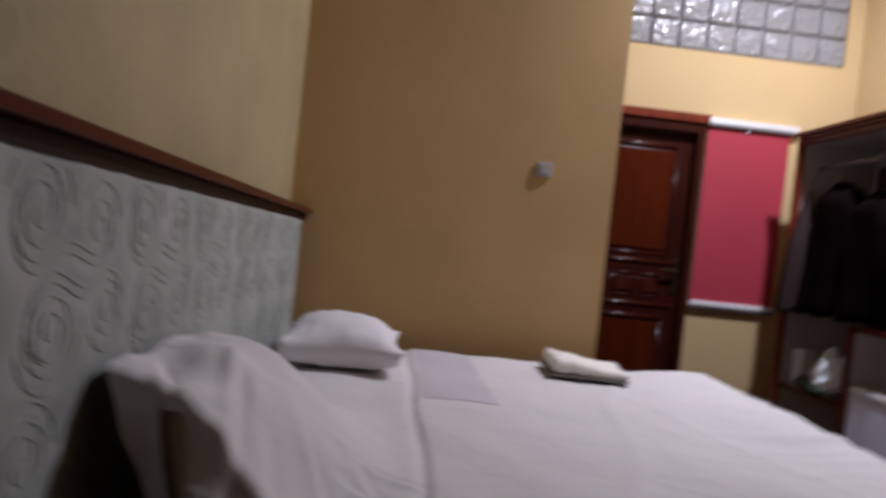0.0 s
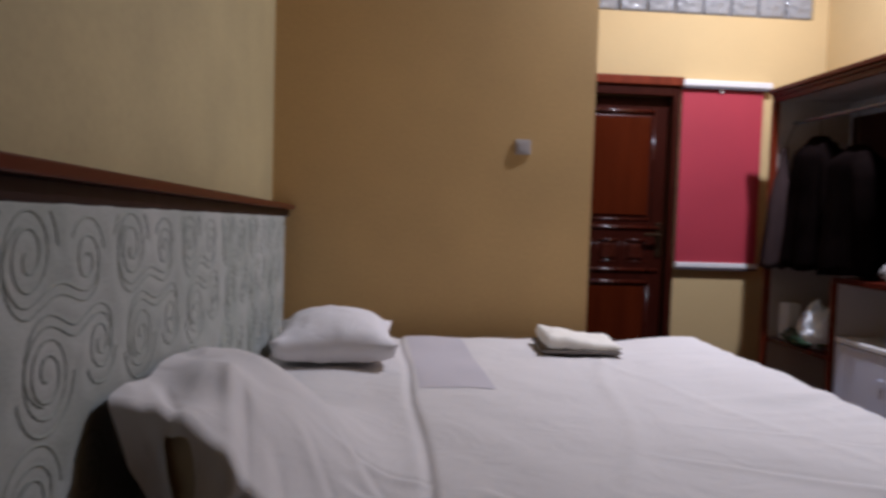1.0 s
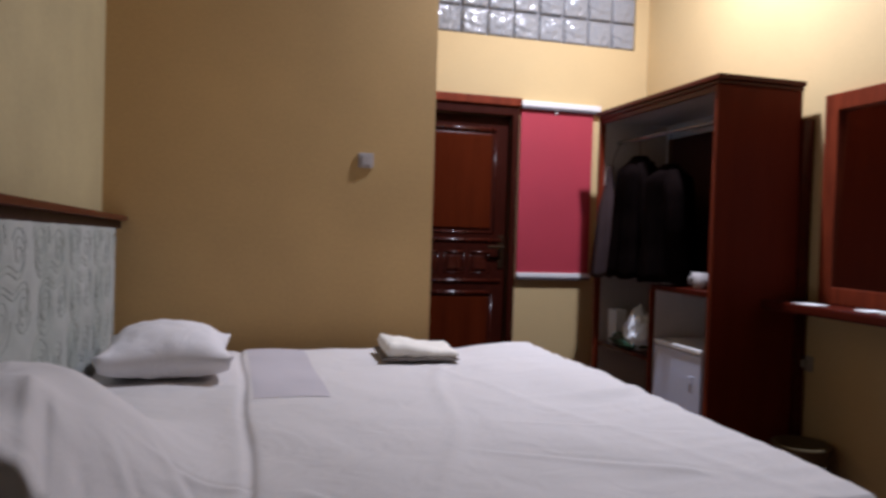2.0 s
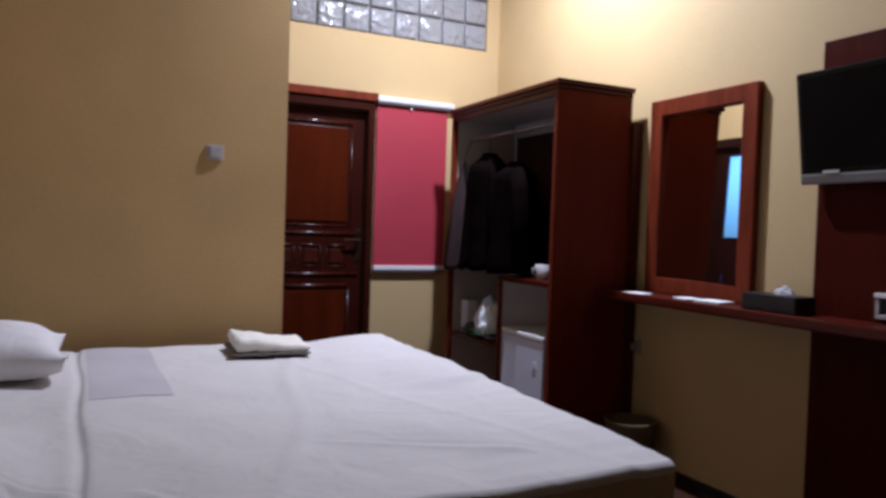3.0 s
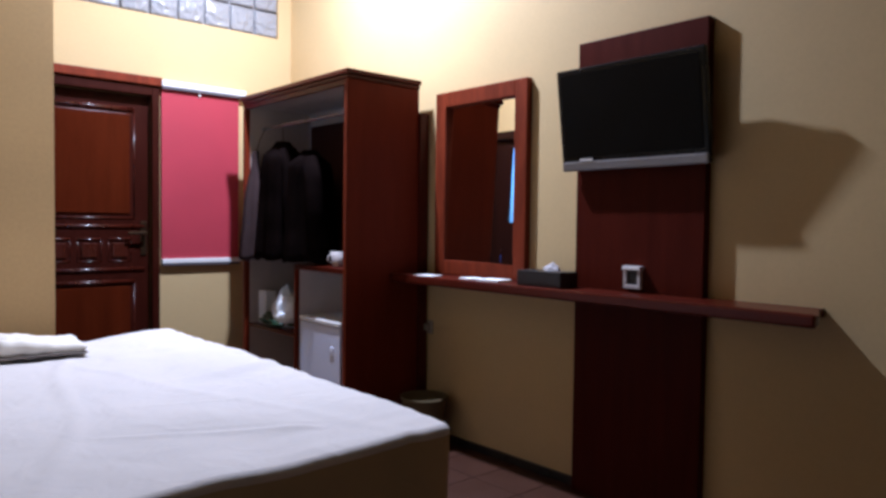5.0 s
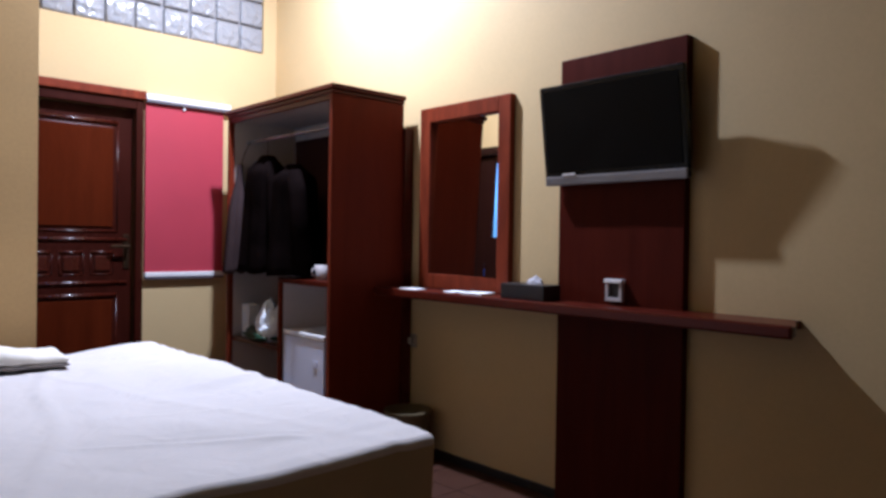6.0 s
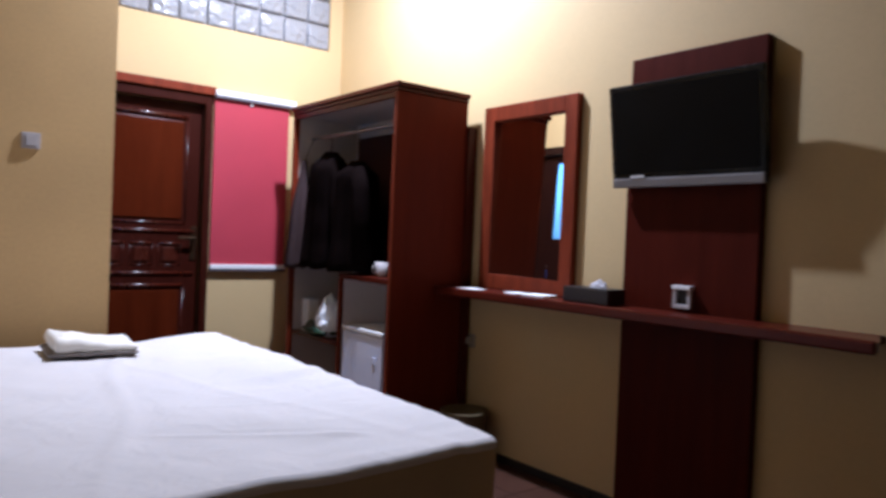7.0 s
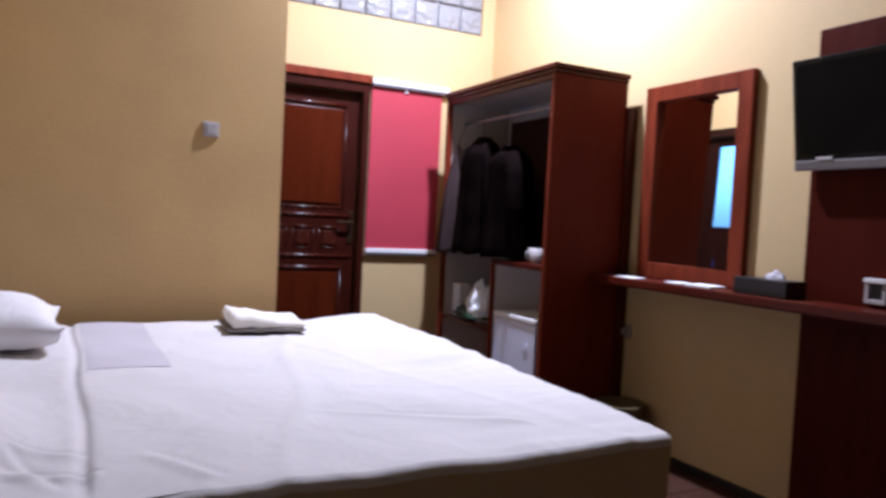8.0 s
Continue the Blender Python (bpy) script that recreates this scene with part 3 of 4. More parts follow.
def bedspread():
    cover = empty("bedspread", (0.8, 2.5, BTOP), "creased white bedspread drawn over the bed and a pillow", "bedspread")
    r = 0.022

    def top(u, v):
        return (u - 0.8, v - 2.5, bed_top(u, v) - BTOP)
    us = np.r_[np.arange(BX0 + 0.005, 0.47, 0.006), np.linspace(0.47, BX1 - r, 95)]
    vs = np.r_[np.arange(BYN + r, 2.1, 0.007), np.linspace(2.1, BYF - r, 110)]
    o = sheet("top", top, us, None, vs, None, 0, 0, LINEN)
    o.parent = cover
    # the cloth turns over the edge and hangs down round the foot and both sides
    path = []
    x0, x1, y0, y1, cr = BX0 + 0.005, BX1, BYN, BYF, 0.05
    for k in range(300):
        path.append((x0 + (x1 - cr - x0) * k / 300, y0, 0, -1))
    for k in range(9):
        a = -math.pi / 2 + math.pi / 2 * k / 8
        path.append((x1 - cr + cr * math.cos(a), y0 + cr + cr * math.sin(a), math.cos(a), math.sin(a)))
    for k in range(1, 120):
        path.append((x1, y0 + cr + (y1 - y0 - 2 * cr) * k / 120, 1, 0))
    for k in range(9):
        a = math.pi / 2 * k / 8
        path.append((x1 - cr + cr * math.cos(a), y1 - cr + cr * math.sin(a), math.cos(a), math.sin(a)))
    for k in range(1, 90):
        path.append((x1 - cr + (x0 - x1 + cr) * k / 89, y1, 0, 1))
    downs = [0, 0.3, 0.6, 0.8, 1.0] + [1.2 + 1.1 * i for i in range(20)]
    for name, i0, i1, mat, label in (("side_drop", 13, len(path) - 1, BEIGE, "beige hanging side of the bedspread, unseen foot whitened for bounce light"), ("pillow_drop", 0, 102, LINEN, "white cloth falling in folds")):
        loose = name == "pillow_drop"
        pts = []
        for x, y, nx, ny in path[i0:i1 + 1]:
            head = smooth01(0.62, 0.25, x) * (ny < -0.5)
            inset = r if loose else r + 0.008 * head
            ex, ey = x - inset * nx, y - inset * ny
            zt = bed_top(ex, y - r * ny) - (0.0 if loose else 0.012 * head)
            # hem of the loose cloth: two long folds with a lifted stretch between them
            # the lifted stretch bares beige in place of a shaded hollow between folds
            long = 0.012 + 0.48 * smooth01(-0.085, -0.13, x) + 0.48 * smooth01(-0.045, 0.045, x) * smooth01(0.49, 0.42, x) + 0.004 * math.sin(45 * x)
            for d in downs:
                if d <= 1.0:
                    out, down = r * math.sin(d * math.pi / 2), r * (1 - math.cos(d * math.pi / 2))
                else:
                    out, down = r, r + (d - 1) * 0.026 * (long / 0.52 if loose else 1.0)
                hang = smooth01(0.0, 0.22, down)
                out += hang * (0.005 * math.sin(9 * (x + y)) + 0.003 * math.sin(23 * x - 17 * y))
                px = ex
                if loose:
                    crease = 0.022 * noise.noise((x * 9, down * 6, 2.0)) + 0.02 * (0.4 - abs(noise.noise((x * 14 + down * 5, down * 9, 6.0))))
                    out += head * (smooth01(0.0, 0.1, down) * (0.02 + crease) + hang * 0.035 * math.sin(u_fold(x, down)) + (0.03 + 0.15 * smooth01(0.02, 0.12, x)) * smooth01(0.0, 0.42, down))
                    px += 0.45 * down * smooth01(-0.05, -0.15, x)
                pts.append((px + nx * out - 0.8, ey + ny * out - 2.5, max(zt - down, FLOOR + 0.06) - BTOP))
        n = len(downs)
        faces = [(i * n + j, (i + 1) * n + j, (i + 1) * n + j + 1, i * n + j + 1) for i in range(i1 - i0) for j in range(n - 1)]
        me = bpy.data.meshes.new(name)
        me.from_pydata(pts, [], faces)
        for p in me.polygons:
            p.use_smooth = True
        me.materials.append(mat)
        if not loose:      # the white cloth reaches over the edge, with an uneven hem
            me.materials.append(LINEN)
            for q, p in enumerate(me.polygons):
                i, j = divmod(q, n - 1)
                px, py = path[i0 + i][0], path[i0 + i][1]
                # the unseen foot side is all white, to bounce light onto the wardrobe
                if path[i0 + i][2] > 0.7 or j < (4.6 + 1.3 * noise.noise((px * 3.0, py * 3.0, 4.0)) if px > 0.1 else 2):
                    p.material_index = 1
        o = new(name, me)
        o.parent = cover
        tagged(o, label)


def u_fold(x, down):
    return 24 * x + 2.5 * down + 1.2


bedspread()


def folded_sheet():
    def at(u, v):
        return (u + 0.01 * math.sin(3 * v), v, bed_top(u, v) + 0.0016)
    ob = sheet("folded_sheet", at, 0.385, 0.64, 2.60, 3.60, 24, 60, RUNNER)
    tagged(ob, "pale grey-lavender folded sheet laid across the bed", "sheet")


folded_sheet()


def cushion_mesh(lx, ly, h, power=2.6, root=0.48, pull=0.07, seed=0, under_root=1.0, seam=0.5, ear=0.008):
    """A stuffed or folded soft form, with drawn-in sides and a few creases."""
    bm = bmesh.new()
    n = 30
    grid = {}
    for side in (1, -1):
        for i in range(n + 1):
            for j in range(n + 1):
                u, v = 2 * i / n - 1, 2 * j / n - 1
                if side == -1 and (i in (0, n) or j in (0, n)):
                    grid[side, i, j] = grid[1, i, j]
                    continue
                full = max(0.0, (1 - abs(u) ** power) * (1 - abs(v) ** power)) ** root
                if side < 0:
                    full = full ** under_root
                pinch = 1 - pull * ((1 - u * u) * v * v + (1 - v * v) * u * u)
                x, y = u * lx / 2 * pinch, v * ly / 2 * pinch
                z = seam * h + (1 - seam) * h * full if side > 0 else seam * h * (1 - 0.92 * full)
                z += 0.006 * noise.noise((u * 4, v * 4, side)) + ear * (abs(u * v) ** 5)
                if side > 0:
                    z += 0.062 * h * noise.noise((u * 2.2 + 3, v * 5, 2 + seed)) * full
                    z += 0.035 * h * (0.3 - abs(noise.noise((u * 3 + v, v * 1.5 + 7, 4 + seed)))) * full
                grid[side, i, j] = bm.verts.new((x, y, z))
        for i in range(n):
            for j in range(n):
                bm.faces.new((grid[side, i, j], grid[side, i + 1, j], grid[side, i + 1, j + 1], grid[side, i, j + 1]))
    return bm


def cushion(name, cx, cy, z0, lx, ly, h, yaw, mat, label):
    ob = thing(name, cushion_mesh(lx, ly, h, 2.0, 0.55, 0.13, under_root=0.24, seam=0.42, ear=0.02), mat, label, "pillow", smooth=True)
    ob.matrix_world = pose(cx, cy, z0, 0, 0, yaw)
    return ob


cushion("pillow", 0.082, 3.10, BTOP + 0.005, 0.475, 0.55, 0.195, 3, PILLOWCASE, "plump white pillow lying on the made bed")


def folded_towel():
    t = empty("folded_towel", (1.10, 3.32, BTOP), "cream folded towel on a darker grey cloth on the bed", "towel")
    z = 0.612

    for name, lx, ly, up, h, mat, seed, dx in (("under_cloth", 0.345, 0.32, 0.0, 0.018, GREYCLOTH, 1, -0.004), ("fold", 0.325, 0.30, 0.012, 0.034, TOWELING, 2, 0.004)):
        bm = cushion_mesh(lx, ly, h, 14, 0.3, 0.01, seed, ear=0.0)
        for v in bm.verts:
            v.co.z += (0.05 * max(0, -v.co.x / lx + 0.25) * (v.co.z / h) if up else 0.0) + 0.005 * noise.noise((v.co.x * 7, v.co.y * 7, seed)) * (up > 0)
        bmesh.ops.transform(bm, verts=bm.verts, matrix=pose(1.11 + dx, 3.325, z + up, 0, 0, -3))
        under(name, bm, mat, t, smooth=True)



folded_towel()


# ---- wardrobe ----
WX, WY0, WY1, WZ = 2.615, 3.29, 4.55, 1.955
WB = XR - 0.075


def wardrobe():
    w = empty("wardrobe", (2.9, 3.92, FLOOR), "open-fronted dark mahogany wardrobe with a cornice", "wardrobe")
    t = 0.03
    under("side_panel", boxes((WX, WB, WY0, WY0 + t, FLOOR, WZ), bevel=0.003), MAHOGANY, w)
    under("side_panel", boxes((WX, WB, WY1 - t, WY1, FLOOR, WZ), bevel=0.003), MAHOGANY, w)
    under("cornice", boxes((WX - 0.02, WB, WY0 - 0.022, WY1 + 0.022, WZ + 0.022, WZ + 0.05), (WX - 0.008, WB, WY0 - 0.008, WY1 + 0.008, WZ, WZ + 0.022), bevel=0.005), MAHOGANY_SIDE, w)
    under("front_rail", boxes((WX + 0.002, WX + 0.024, WY0 + t, WY1 - t, WZ - 0.032, WZ)), MAHOGANY_SIDE, w)
    under("top_lining", boxes((WX + 0.024, WB - 0.012, WY0 + t, WY1 - t, WZ - 0.015, WZ - 0.002)), SHADEDLINING, w)
    under("back_panel", boxes((WB - 0.012, WB, 3.875, WY1 - t, FLOOR + 0.06, 0.88)), INNER, w)
    under("back_panel", boxes((WB - 0.012, WB, WY0 + t, 3.875, FLOOR + 0.06, 0.88)), INNER, w)
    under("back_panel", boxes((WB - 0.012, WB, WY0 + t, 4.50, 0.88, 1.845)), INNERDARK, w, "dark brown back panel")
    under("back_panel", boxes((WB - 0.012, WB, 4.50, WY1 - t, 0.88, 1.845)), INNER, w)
    # dark board added where the wardrobe's shadow falls beside the wall
    under("shadow_strip", boxes((WB + 0.0005, XR - 0.0125, WY0 - 0.016, WY0 + 0.006, FLOOR, 1.815)), MAHOGANY_SIDE, w, "added dark strip standing for the wardrobe's shadow on the wall")
    for ye in (WY0, WY1 - t):
        under("edging", boxes((WX - 0.006, WX - 0.0005, ye, ye + t, FLOOR, WZ), bevel=0.002), FRAMEWOOD, w, "redder front edging")
    under("back_rail", boxes((WB - 0.018, WB, WY0 + t, WY1 - t, 1.845, WZ - 0.015)), SHADEDLINING, w, "rail in the darkened lining")
    under("divider", boxes((WX + 0.034, WB - 0.012, 3.86, 3.885, FLOOR + 0.06, 0.88)), INNER, w, "grey-white divider")
    under("edge_strip", boxes((WX + 0.012, WX + 0.034, 3.858, 3.887, FLOOR + 0.06, 0.88), bevel=0.002), MAHOGANY, w)
    under("side_lining", boxes((WX + 0.03, WB - 0.012, WY1 - t - 0.005, WY1 - t, FLOOR + 0.06, WZ - 0.015)), SHADEDLINING, w, "lining darkened to stand for shade")
    under("shelf", boxes((WX + 0.012, WB - 0.012, WY0 + t, 3.885, 0.88, 0.91), bevel=0.003), MAHOGANY_SIDE, w)
    under("shelf", boxes((WX + 0.02, WB - 0.012, 3.885, WY1 - t, 0.455, 0.48), bevel=0.003), MAHOGANY_SIDE, w)
    under("plinth", boxes((WX + 0.03, WB - 0.02, WY0 + t, WY1 - t, FLOOR, FLOOR + 0.06)), MAHOGANY_SIDE, w)
    under("hanging_rail", cyl(bmesh.new(), (2.74, WY0 + t, 1.80), (2.74, WY1 - t - 0.005, 1.80), 0.012), SILVER, w, "steel hanging rail")
    return w


wardrobe()


def coat(name, cx, cy, top, bottom, wide, deep, mat, label, yaw=0, seed=1):
    """A coat on a hanger: shoulders, body and two sleeves, with hanging folds."""
    c = empty(name, (cx, cy, bottom), label, "coat")
    bm = bmesh.new()
    rings, seg = 18, 40
    rows = []
    for i in range(rings):
        f = i / (rings - 1)
        z = top + (bottom - top) * f
        sh = smooth01(0, 0.14, f)
        hw = wide / 2 * (0.22 + 0.78 * sh) * (1 + 0.05 * math.sin(3 * f + seed))
        hd = deep / 2 * (0.35 + 0.65 * sh) * (0.85 + 0.25 * f)
        row = []
        for k in range(seg):
            a = 2 * math.pi * k / seg
            fold = 1 + 0.11 * f * math.sin(5 * a + seed) + 0.06 * f * math.sin(11 * a + 2 * seed) + 0.04 * noise.noise((a, f * 5, seed))
            row.append(bm.verts.new((hw * math.cos(a) * fold, hd * math.sin(a) * fold, z - bottom + 0.01 * math.sin(4 * a + seed) * f)))
        rows.append(row)
    for a, b in zip(rows, rows[1:]):
        for k in range(seg):
            bm.faces.new((a[k], a[(k + 1) % seg], b[(k + 1) % seg], b[k]))
    bm.faces.new(rows[0])
    bm.faces.new(list(reversed(rows[-1])))
    body = part("body", bm, mat, c, smooth=True)
    for s in (-1, 1):
        bm = bmesh.new()
        pts = [(s * wide * 0.40, -0.01, top - bottom - 0.07), (s * wide * 0.52, -0.02, top - bottom - 0.20), (s * wide * 0.55, -0.025, (top - bottom) * 0.45), (s * wide * 0.54, -0.05, (top - bottom) * 0.12)]
        tube(bm, pts, 0.055, 12)
        bmesh.ops.holes_fill(bm, edges=bm.edges)
        part("sleeve", bm, mat, c, smooth=True)
    bm = bmesh.new()
    h = 1.80 - bottom
    tube(bm, [(0, 0, top - bottom - 0.02), (0, 0, h - 0.02), (0, 0.012, h + 0.008), (0, 0.024, h), (0, 0.026, h - 0.012)], 0.003, 6)
    part("hanger_hook", bm, BRASS, c)
    c.rotation_euler = (0, 0, radians(yaw))
    return c


coat("coat", 2.74, 4.24, 1.69, 0.93, 0.44, 0.30, BLACKCLOTH, "black coat hanging on the wardrobe rail", 68, 1)
coat("coat", 2.74, 3.90, 1.61, 0.93, 0.47, 0.30, BLACKCLOTH, "black jacket hanging beside the coat", 60, 3)


def hanging_shirt():
    """A shirt hung edge-on: narrow shoulder, widening hem with deep folds."""
    c = empty("shirt", (2.655, 4.455, 0.92), "mauve-grey shirt hanging at the rail's end", "shirt")
    bm = bmesh.new()
    rows, seg = [], 36
    for i in range(22):
        f = i / 21
        wide, deep = 0.025 + 0.075 * smooth01(0, 0.75, f), 0.018 + 0.04 * smooth01(0, 0.5, f)
        row = []
        for k in range(seg):
            a = 2 * math.pi * k / seg
            g = 1 + 0.25 * f * math.sin(4 * a + 1.0) + 0.12 * f * math.sin(9 * a + 3 * f)
            row.append(bm.verts.new((deep * g * math.cos(a) - 0.045 * f, wide * g * math.sin(a) - 0.01 * f, 0.72 * (1 - f) + 0.012 * f * math.sin(3 * a))))
        rows.append(row)
    for a, b in zip(rows, rows[1:]):
        for k in range(seg):
            bm.faces.new((a[k], a[(k + 1) % seg], b[(k + 1) % seg], b[k]))
    bm.faces.new(rows[0])
    bm.faces.new(rows[-1][::-1])
    part("body", bm, GREYSHIRT, c, smooth=True)
    bm = tube(bmesh.new(), [(0, 0, 0.70), (0.03, 0, 0.80), (0.075, 0, 0.885), (0.095, 0, 0.888), (0.100, 0, 0.872)], 0.003, 6)
    part("hanger_hook", bm, BRASS, c)


hanging_shirt()


def mini_fridge():
    f = empty("mini_fridge", (2.9, 3.6, FLOOR), "small pale white refrigerator standing in the wardrobe", "refrigerator")
    y0, y1, z1 = 3.40, 3.845, 0.60
    f.location.z = FLOOR + 0.06
    under("cabinet", boxes((2.70, 3.09, y0, y1, FLOOR + 0.06, z1 - 0.03), bevel=0.008), FRIDGE, f)
    under("top", boxes((2.64, 3.09, y0 - 0.004, y1 + 0.004, z1 - 0.03, z1), bevel=0.008), WHITE, f)
    d = under("door", boxes((2.645, 2.695, y0, y1, FLOOR + 0.08, z1 - 0.034), bevel=0.008), FRIDGE, f)
    o = part("badge", boxes((2.641, 2.646, y0 + 0.06, y0 + 0.10, 0.41, 0.45), bevel=0.002), FRIDGE, d, "small pale badge")
    o.data.transform(Matrix.Translation(-f.location))


mini_fridge()


def cup(name, x, y, z, r, h, mat, label, group=""):
    c = empty(name, (x, y, z), label, "cup", group)
    bm = bmesh.new()
    prof = [(r * 0.6, 0), (r * 0.7, h * 0.08), (r, h), (r * 0.92, h), (r * 0.62, h * 0.12), (0.001, h * 0.12)]
    seg = 20
    rows = [[bm.verts.new((a * math.cos(2 * math.pi * k / seg), a * math.sin(2 * math.pi * k / seg), b)) for k in range(seg)] for a, b in prof]
    for a, b in zip(rows, rows[1:]):
        for k in range(seg):
            bm.faces.new((a[k], a[(k + 1) % seg], b[(k + 1) % seg], b[k]))
    bm.faces.new(list(reversed(rows[0])))
    part("bowl", bm, mat, c, smooth=True)
    bm = bmesh.new()
    tube(bm, [(-r * 0.9, 0, h * 0.8), (-r * 1.45, 0, h * 0.75), (-r * 1.5, 0, h * 0.4), (-r * 0.8, 0, h * 0.25)], r * 0.1, 6)
    part("handle", bm, mat, c, smooth=True)
    return c


for cx, cy in ((2.72, 3.415), (2.71, 3.53), (2.84, 3.46)):
    cup("cup", cx, cy, 0.91, 0.043, 0.088, GREYPLASTIC, "white china cup on the wardrobe shelf", "cups on the shelf")


def bag(name, x, y, z, lx, ly, h, mat, label, seed):
    bm = bmesh.new()
    bmesh.ops.create_icosphere(bm, subdivisions=4, radius=1)
    for v in bm.verts:
        n = v.co.normalized()
        k = 1 + 0.32 * noise.noise(n * 2.2 + Vector((seed, 0, 0))) + 0.20 * (0.35 - abs(noise.noise(n * 4.5 + Vector((0, seed, 0)))))
        v.co = Vector((n.x * lx / 2 * k, n.y * ly / 2 * k, max(0, (n.z + 0.85) / 1.85) * h * k))
    ob = thing(name, bm, mat, label, "bag", smooth=True)
    ob.location = (x, y, z)
    return ob


bag("plastic_bag", 2.73, 4.12, 0.48, 0.20, 0.19, 0.23, PLASTICBAG, "crumpled white plastic bag on the low shelf", 2)
bag("green_bag", 2.70, 4.22, 0.48, 0.17, 0.34, 0.085, GREENBAG, "dark green and black bag on the low shelf", 7)
bm = boxes((2.70, 2.78, 4.40, 4.50, 0.48, 0.70), bevel=0.004)
thing("paper_box", bm, PAPER, "white paper carton standing on the low shelf", "box")

# ---- desk wall ----
PY0, PY1, PZ = 1.485, 2.137, 2.02
thing("tv_panel", boxes((XR - 0.045, XR, PY0, PY1, FLOOR, PZ), bevel=0.003), PANELWOOD, "tall dark mahogany panel carrying the television", "wall panel", kind="structure")
DKX, DKZ = 2.92, 0.875


def wall_desk():
    d = empty("wall_desk", (3.05, 2.1, DKZ), "long narrow mahogany shelf desk on the wall", "desk")
    xb, yn, yf = XR - 0.047, 0.955, WY0 - 0.002
    bm = bmesh.new()
    outline = [(DKX + 0.0125, yf), (DKX + 0.0125, yn + 0.003), (DKX + 0.04, yn + 0.006), (xb, yn + 0.075), (xb, yf)]
    low = [bm.verts.new((x, y, DKZ - 0.036)) for x, y in outline]
    high = [bm.verts.new((x, y, DKZ)) for x, y in outline]
    bm.faces.new(high[::-1])
    bm.faces.new(low)
    for k in range(len(outline)):
        q = (k + 1) % len(outline)
        bm.faces.new((low[k], high[k], high[q], low[q]))
    bmesh.ops.recalc_face_normals(bm, faces=bm.faces)
    bmesh.ops.bevel(bm, geom=bm.edges[:], offset=0.003, segments=2, affect="EDGES")
    under("top", bm, MAHOGANY_SIDE, d)
    under("front_edge", boxes((DKX - 0.012, DKX + 0.012, yn, yf, DKZ - 0.042, DKZ + 0.006), bevel=0.010), MAHOGANY_SIDE, d, "rounded front edge")
    under("back_strip", boxes((xb, XR, yn + 0.076, PY0 - 0.002, DKZ - 0.03, DKZ)), MAHOGANY_SIDE, d)
    under("back_strip", boxes((xb, XR, PY1 + 0.002, yf, DKZ - 0.03, DKZ)), MAHOGANY_SIDE, d)


wall_desk()


def wall_mirror():
    y0, y1, z0, z1, w = 2.468, 3.178, DKZ + 0.001, 1.918, 0.085
    m = empty("wall_mirror", (XR, (y0 + y1) / 2, z0), "tall mirror in a red-brown wooden frame on the desk", "mirror")
    x0 = XR - 0.040
    under("frame", boxes((x0, XR, y0, y0 + w, z0, z1), (x0, XR, y1 - w, y1, z0, z1), (x0, XR, y0 + w, y1 - w, z1 - w, z1), (x0, XR, y0 + w, y1 - w, z0, z0 + w), bevel=0.005), FRAMEWOOD, m)
    gy, gz = (y1 - y0) / 2 - w + 0.004, (z1 - z0) / 2 - w + 0.004
    glass = part("glass", boxes((0, 0.003, -gy, gy, -gz, gz)), MIRROR, m)
    # the glass sits a little askew in its rebate
    glass.matrix_local = pose(-0.023, 0, (z1 - z0) / 2, 0, 1.8, -0.8)


wall_mirror()


def television():
    t = empty("television", (3.1, 1.80, 1.65), "flat black television with a silver bar, tilted forward", "television")
    w, h = 0.74, 0.458
    body = boxes((-0.022, 0.004, -w / 2, w / 2, -h / 2, h / 2), bevel=0.008)
    part("casing", body, TVPLASTIC, t)
    shell = boxes((0.004, 0.055, -w / 2 + 0.01, w / 2 - 0.01, -h / 2 + 0.01, h / 2 - 0.012))
    for v in shell.verts:
        if v.co.x > 0.03:
            v.co.y, v.co.z = v.co.y * 0.97, (v.co.z - 0.03) * 0.55
    bmesh.ops.bevel(shell, geom=shell.edges[:], offset=0.006, segments=2, affect="EDGES")
    part("rear_shell", shell, TVPLASTIC, t)
    part("screen", boxes((-0.0265, -0.022, -w / 2 + 0.025, w / 2 - 0.025, -h / 2 + 0.06, h / 2 - 0.025)), SCREEN, t, "dark switched-off screen")
    part("speaker_bar", boxes((-0.03, 0.01, -w / 2 + 0.004, w / 2 - 0.004, -h / 2 - 0.004, -h / 2 + 0.04), bevel=0.008), SILVER, t, "silver speaker bar")
    # small white strip painted in for the bright glint above the bar
    part("badge", boxes((-0.0325, -0.03, w / 2 - 0.18, w / 2 - 0.11, -h / 2 + 0.042, -h / 2 + 0.052)), WHITE, t)
    part("wall_bracket", boxes((0.055, 0.085, -0.12, 0.12, -0.1, 0.08), bevel=0.004), INNERDARK, t)
    t.matrix_world = pose(3.077, 1.803, 1.652, 0, -8.0, 0)


television()


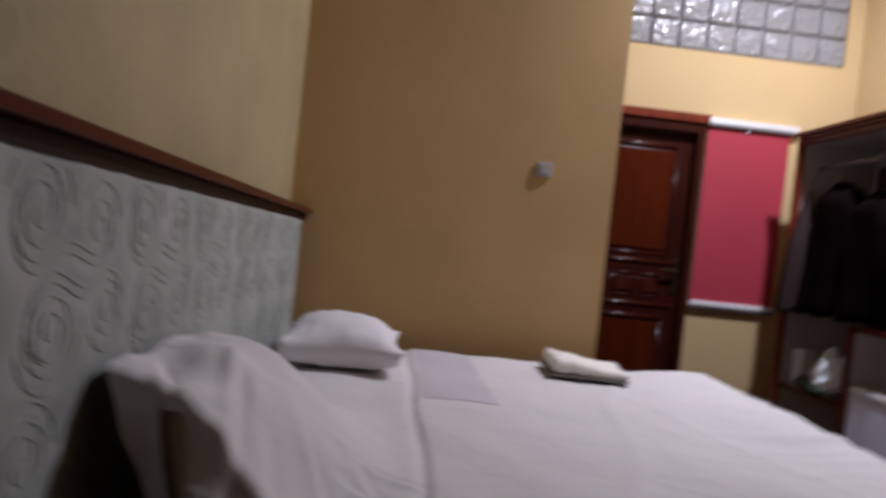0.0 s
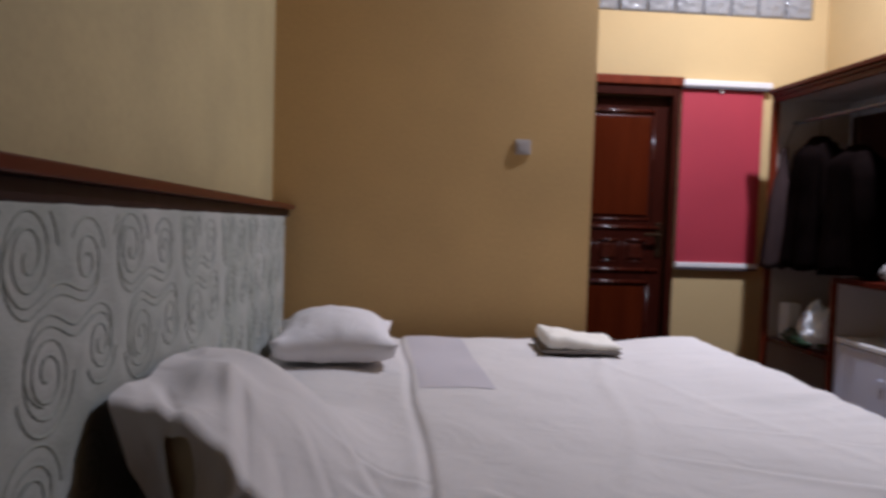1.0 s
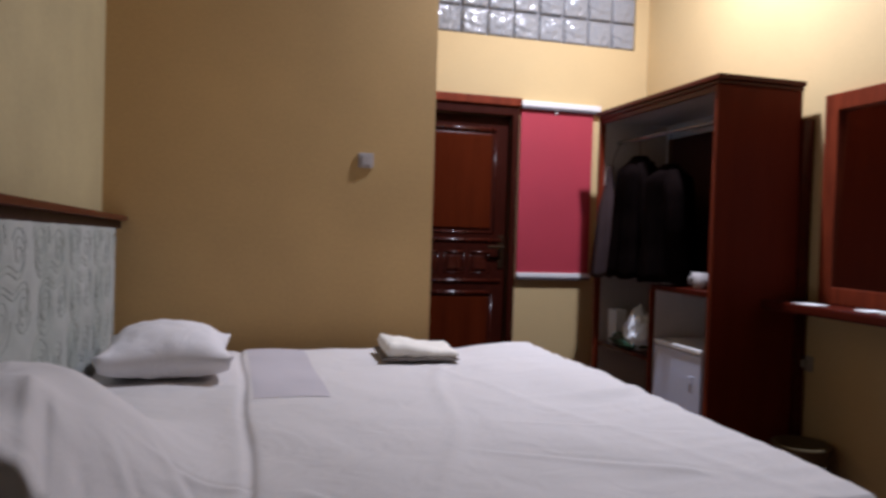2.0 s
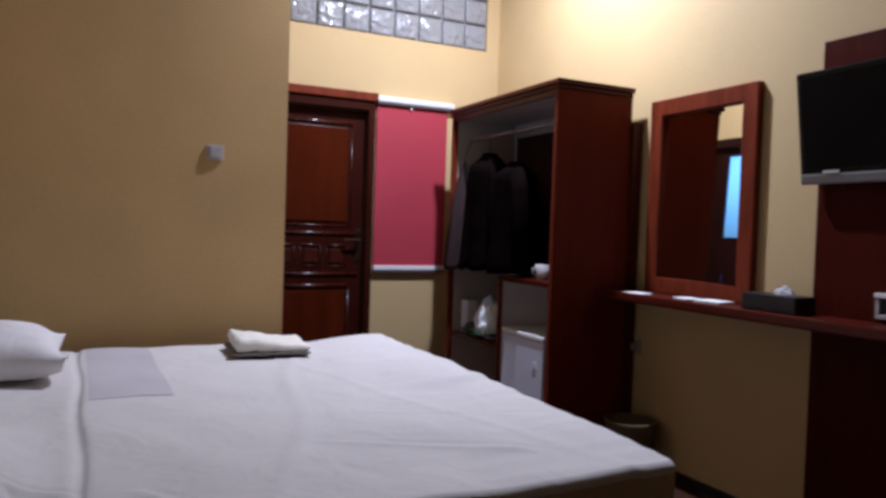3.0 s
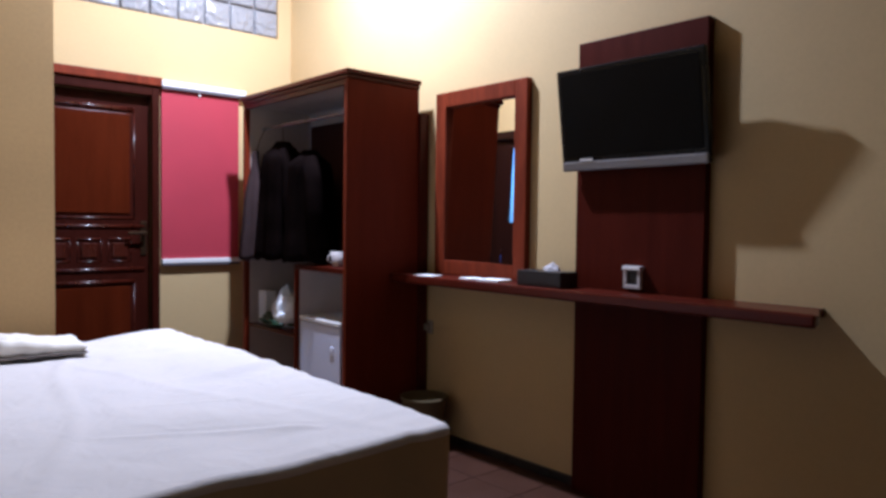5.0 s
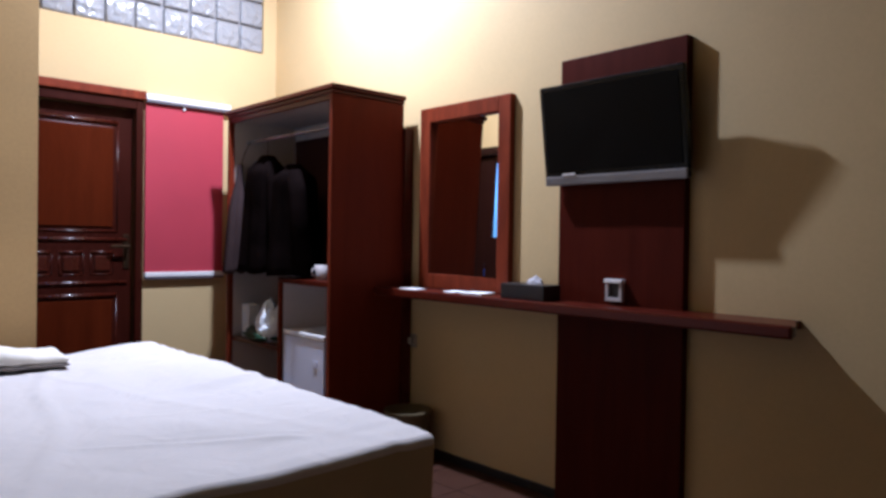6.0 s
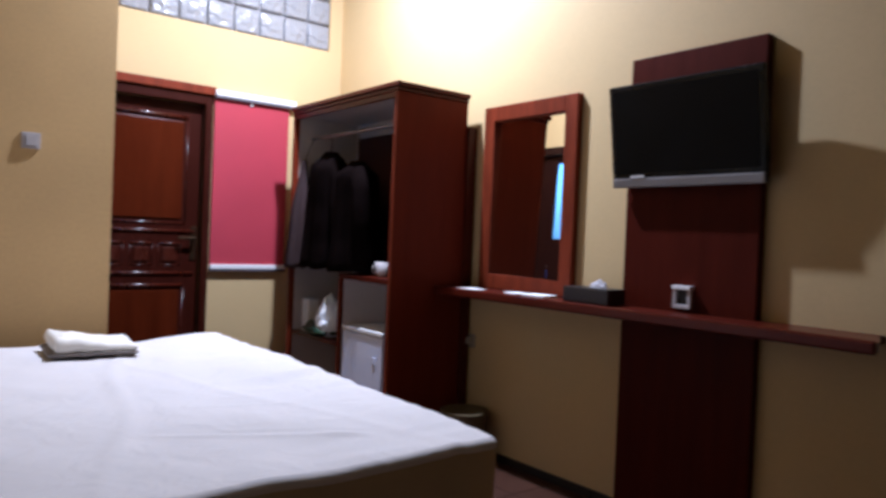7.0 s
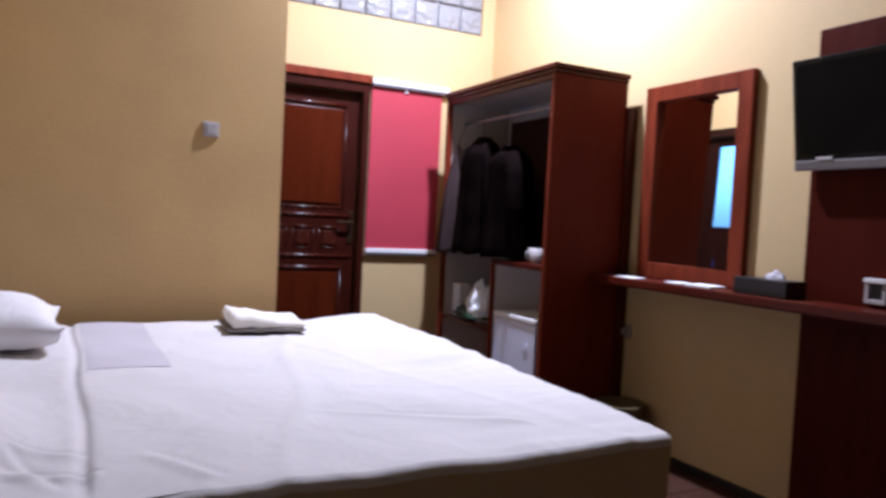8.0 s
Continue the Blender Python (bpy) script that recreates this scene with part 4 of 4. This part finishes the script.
def wall_socket():
    y, x = 1.805, XR - 0.045
    s = empty("wall_socket", (x, y, 0.945), "silver-framed socket with a dark centre on the panel", "socket")
    under("plate", boxes((x - 0.028, x, y - 0.043, y + 0.043, 0.892, 0.910), (x - 0.028, x, y - 0.043, y - 0.027, 0.910, 0.974), (x - 0.028, x, y + 0.027, y + 0.043, 0.910, 0.974), bevel=0.003), GREYPLASTIC, s)
    # white bar paints the light caught by the socket's top edge
    under("cover", boxes((x - 0.036, x, y - 0.045, y + 0.045, 0.974, 0.992), bevel=0.003), WHITE, s, "upper edge whitened for the light it catches")
    under("insert", boxes((x - 0.014, x, y - 0.027, y + 0.027, 0.910, 0.974)), BLACK, s, "dark socket insert")


wall_socket()


def wall_outlet():
    o = empty("wall_outlet", (XR, 3.265, 0.55), "small pale outlet on the wall under the desk", "outlet")
    under("plate", boxes((XR - 0.010, XR, 3.225, 3.305, 0.51, 0.59), bevel=0.003), PLATE, o)
    under("plug", boxes((XR - 0.035, XR - 0.010, 3.245, 3.285, 0.53, 0.57), bevel=0.006), PLATE, o)


wall_outlet()


def tissue_box():
    t = empty("tissue_box", (3.05, 2.22, DKZ), "black leatherette tissue box with a white tissue", "tissue box")
    under("box", boxes((2.99, 3.12, 2.10, 2.37, DKZ, DKZ + 0.075), bevel=0.006), BLACK, t)
    bm = bmesh.new()
    bmesh.ops.create_icosphere(bm, subdivisions=4, radius=1)
    for v in bm.verts:
        n = v.co.normalized()
        k = 1 + 0.25 * noise.noise(n * 2.0) + 0.2 * (0.4 - abs(noise.noise(n * 4.5 + Vector((3, 1, 0)))))
        v.co = Vector((3.055 + 0.022 * n.x * k, 2.205 + 0.048 * n.y * k * (1.1 - 0.3 * n.z), DKZ + 0.066 + 0.045 * max(0, n.z) * k))
    under("tissue", bm, TISSUE, t, "white paper tissue", True)


tissue_box()


def leaflet(x, y, yaw, lx, ly, h, label):
    bm = bmesh.new()
    box(bm, -lx / 2, lx / 2, -ly / 2, ly / 2, 0, h, bevel=0.0015)
    ob = thing("leaflet", bm, PAPER, label, "paper", "papers on the desk")
    ob.matrix_world = pose(x, y, DKZ, 0, 0, yaw)


leaflet(3.04, 2.575, 8, 0.12, 0.14, 0.012, "white folded leaflet lying on the desk")
leaflet(3.06, 2.76, -14, 0.10, 0.11, 0.006, "white paper sheet lying on the desk")
leaflet(3.0, 3.06, 5, 0.10, 0.14, 0.005, "small white card lying on the desk")


def reflection_bottle():
    # bottle shape added on the frame for a dim blue reflection
    b = empty("reflection_bottle", (XR - 0.032, 2.64, DKZ + 0.086), "tiny dark blue bottle shape standing for a reflection in the mirror", "bottle")
    z = b.location.z
    bm = bmesh.new()
    seg = 14
    prof = [(0.0070, 0), (0.0075, 0.003), (0.0075, 0.042), (0.004, 0.052), (0.004, 0.06)]
    rows = [[bm.verts.new((r * math.cos(2 * math.pi * k / seg), r * math.sin(2 * math.pi * k / seg), h)) for k in range(seg)] for r, h in prof]
    for p, q in zip(rows, rows[1:]):
        for k in range(seg):
            bm.faces.new((p[k], p[(k + 1) % seg], q[(k + 1) % seg], q[k]))
    bm.faces.new(rows[0][::-1])
    bm.faces.new(rows[-1])
    part("body", bm, BLUEGLASS, b, smooth=True)
    part("cap", cyl(bmesh.new(), (0, 0, 0.060), (0, 0, 0.076), 0.0055), BLACK, b, "black cap")


reflection_bottle()


def waste_bin():
    b = empty("waste_bin", (3.02, 3.10, FLOOR), "olive plastic waste bin under the desk", "waste bin")
    bm = bmesh.new()
    seg = 28
    prof = [(0.10, 0), (0.13, 0.27), (0.137, 0.275), (0.137, 0.29), (0.124, 0.29), (0.096, 0.012), (0.001, 0.012)]
    rows = [[bm.verts.new((a * math.cos(2 * math.pi * k / seg), a * math.sin(2 * math.pi * k / seg), c)) for k in range(seg)] for a, c in prof]
    for a, c in zip(rows, rows[1:]):
        for k in range(seg):
            bm.faces.new((a[k], a[(k + 1) % seg], c[(k + 1) % seg], c[k]))
    bm.faces.new(list(reversed(rows[0])))
    part("bucket", bm, BIN, b, smooth=True)


waste_bin()

# ---- floor tiles ----
fl = bpy.data.objects["floor"]
ts = 0.30
tile_me = mesh_of("tile", box(bmesh.new(), -ts / 2 + 0.002, ts / 2 - 0.002, -ts / 2 + 0.002, ts / 2 - 0.002, -0.008, 0.0, bevel=0.0015), TILE)
nx, ny = int(math.ceil((XR - XL) / ts)), int(math.ceil((YF - YB) / ts))
for i in range(nx):
    for j in range(ny):
        o = new("tile", tile_me)
        o.parent = fl
        o.location = (XR - (i + 0.5) * ts, YF - (j + 0.5) * ts, FLOOR)
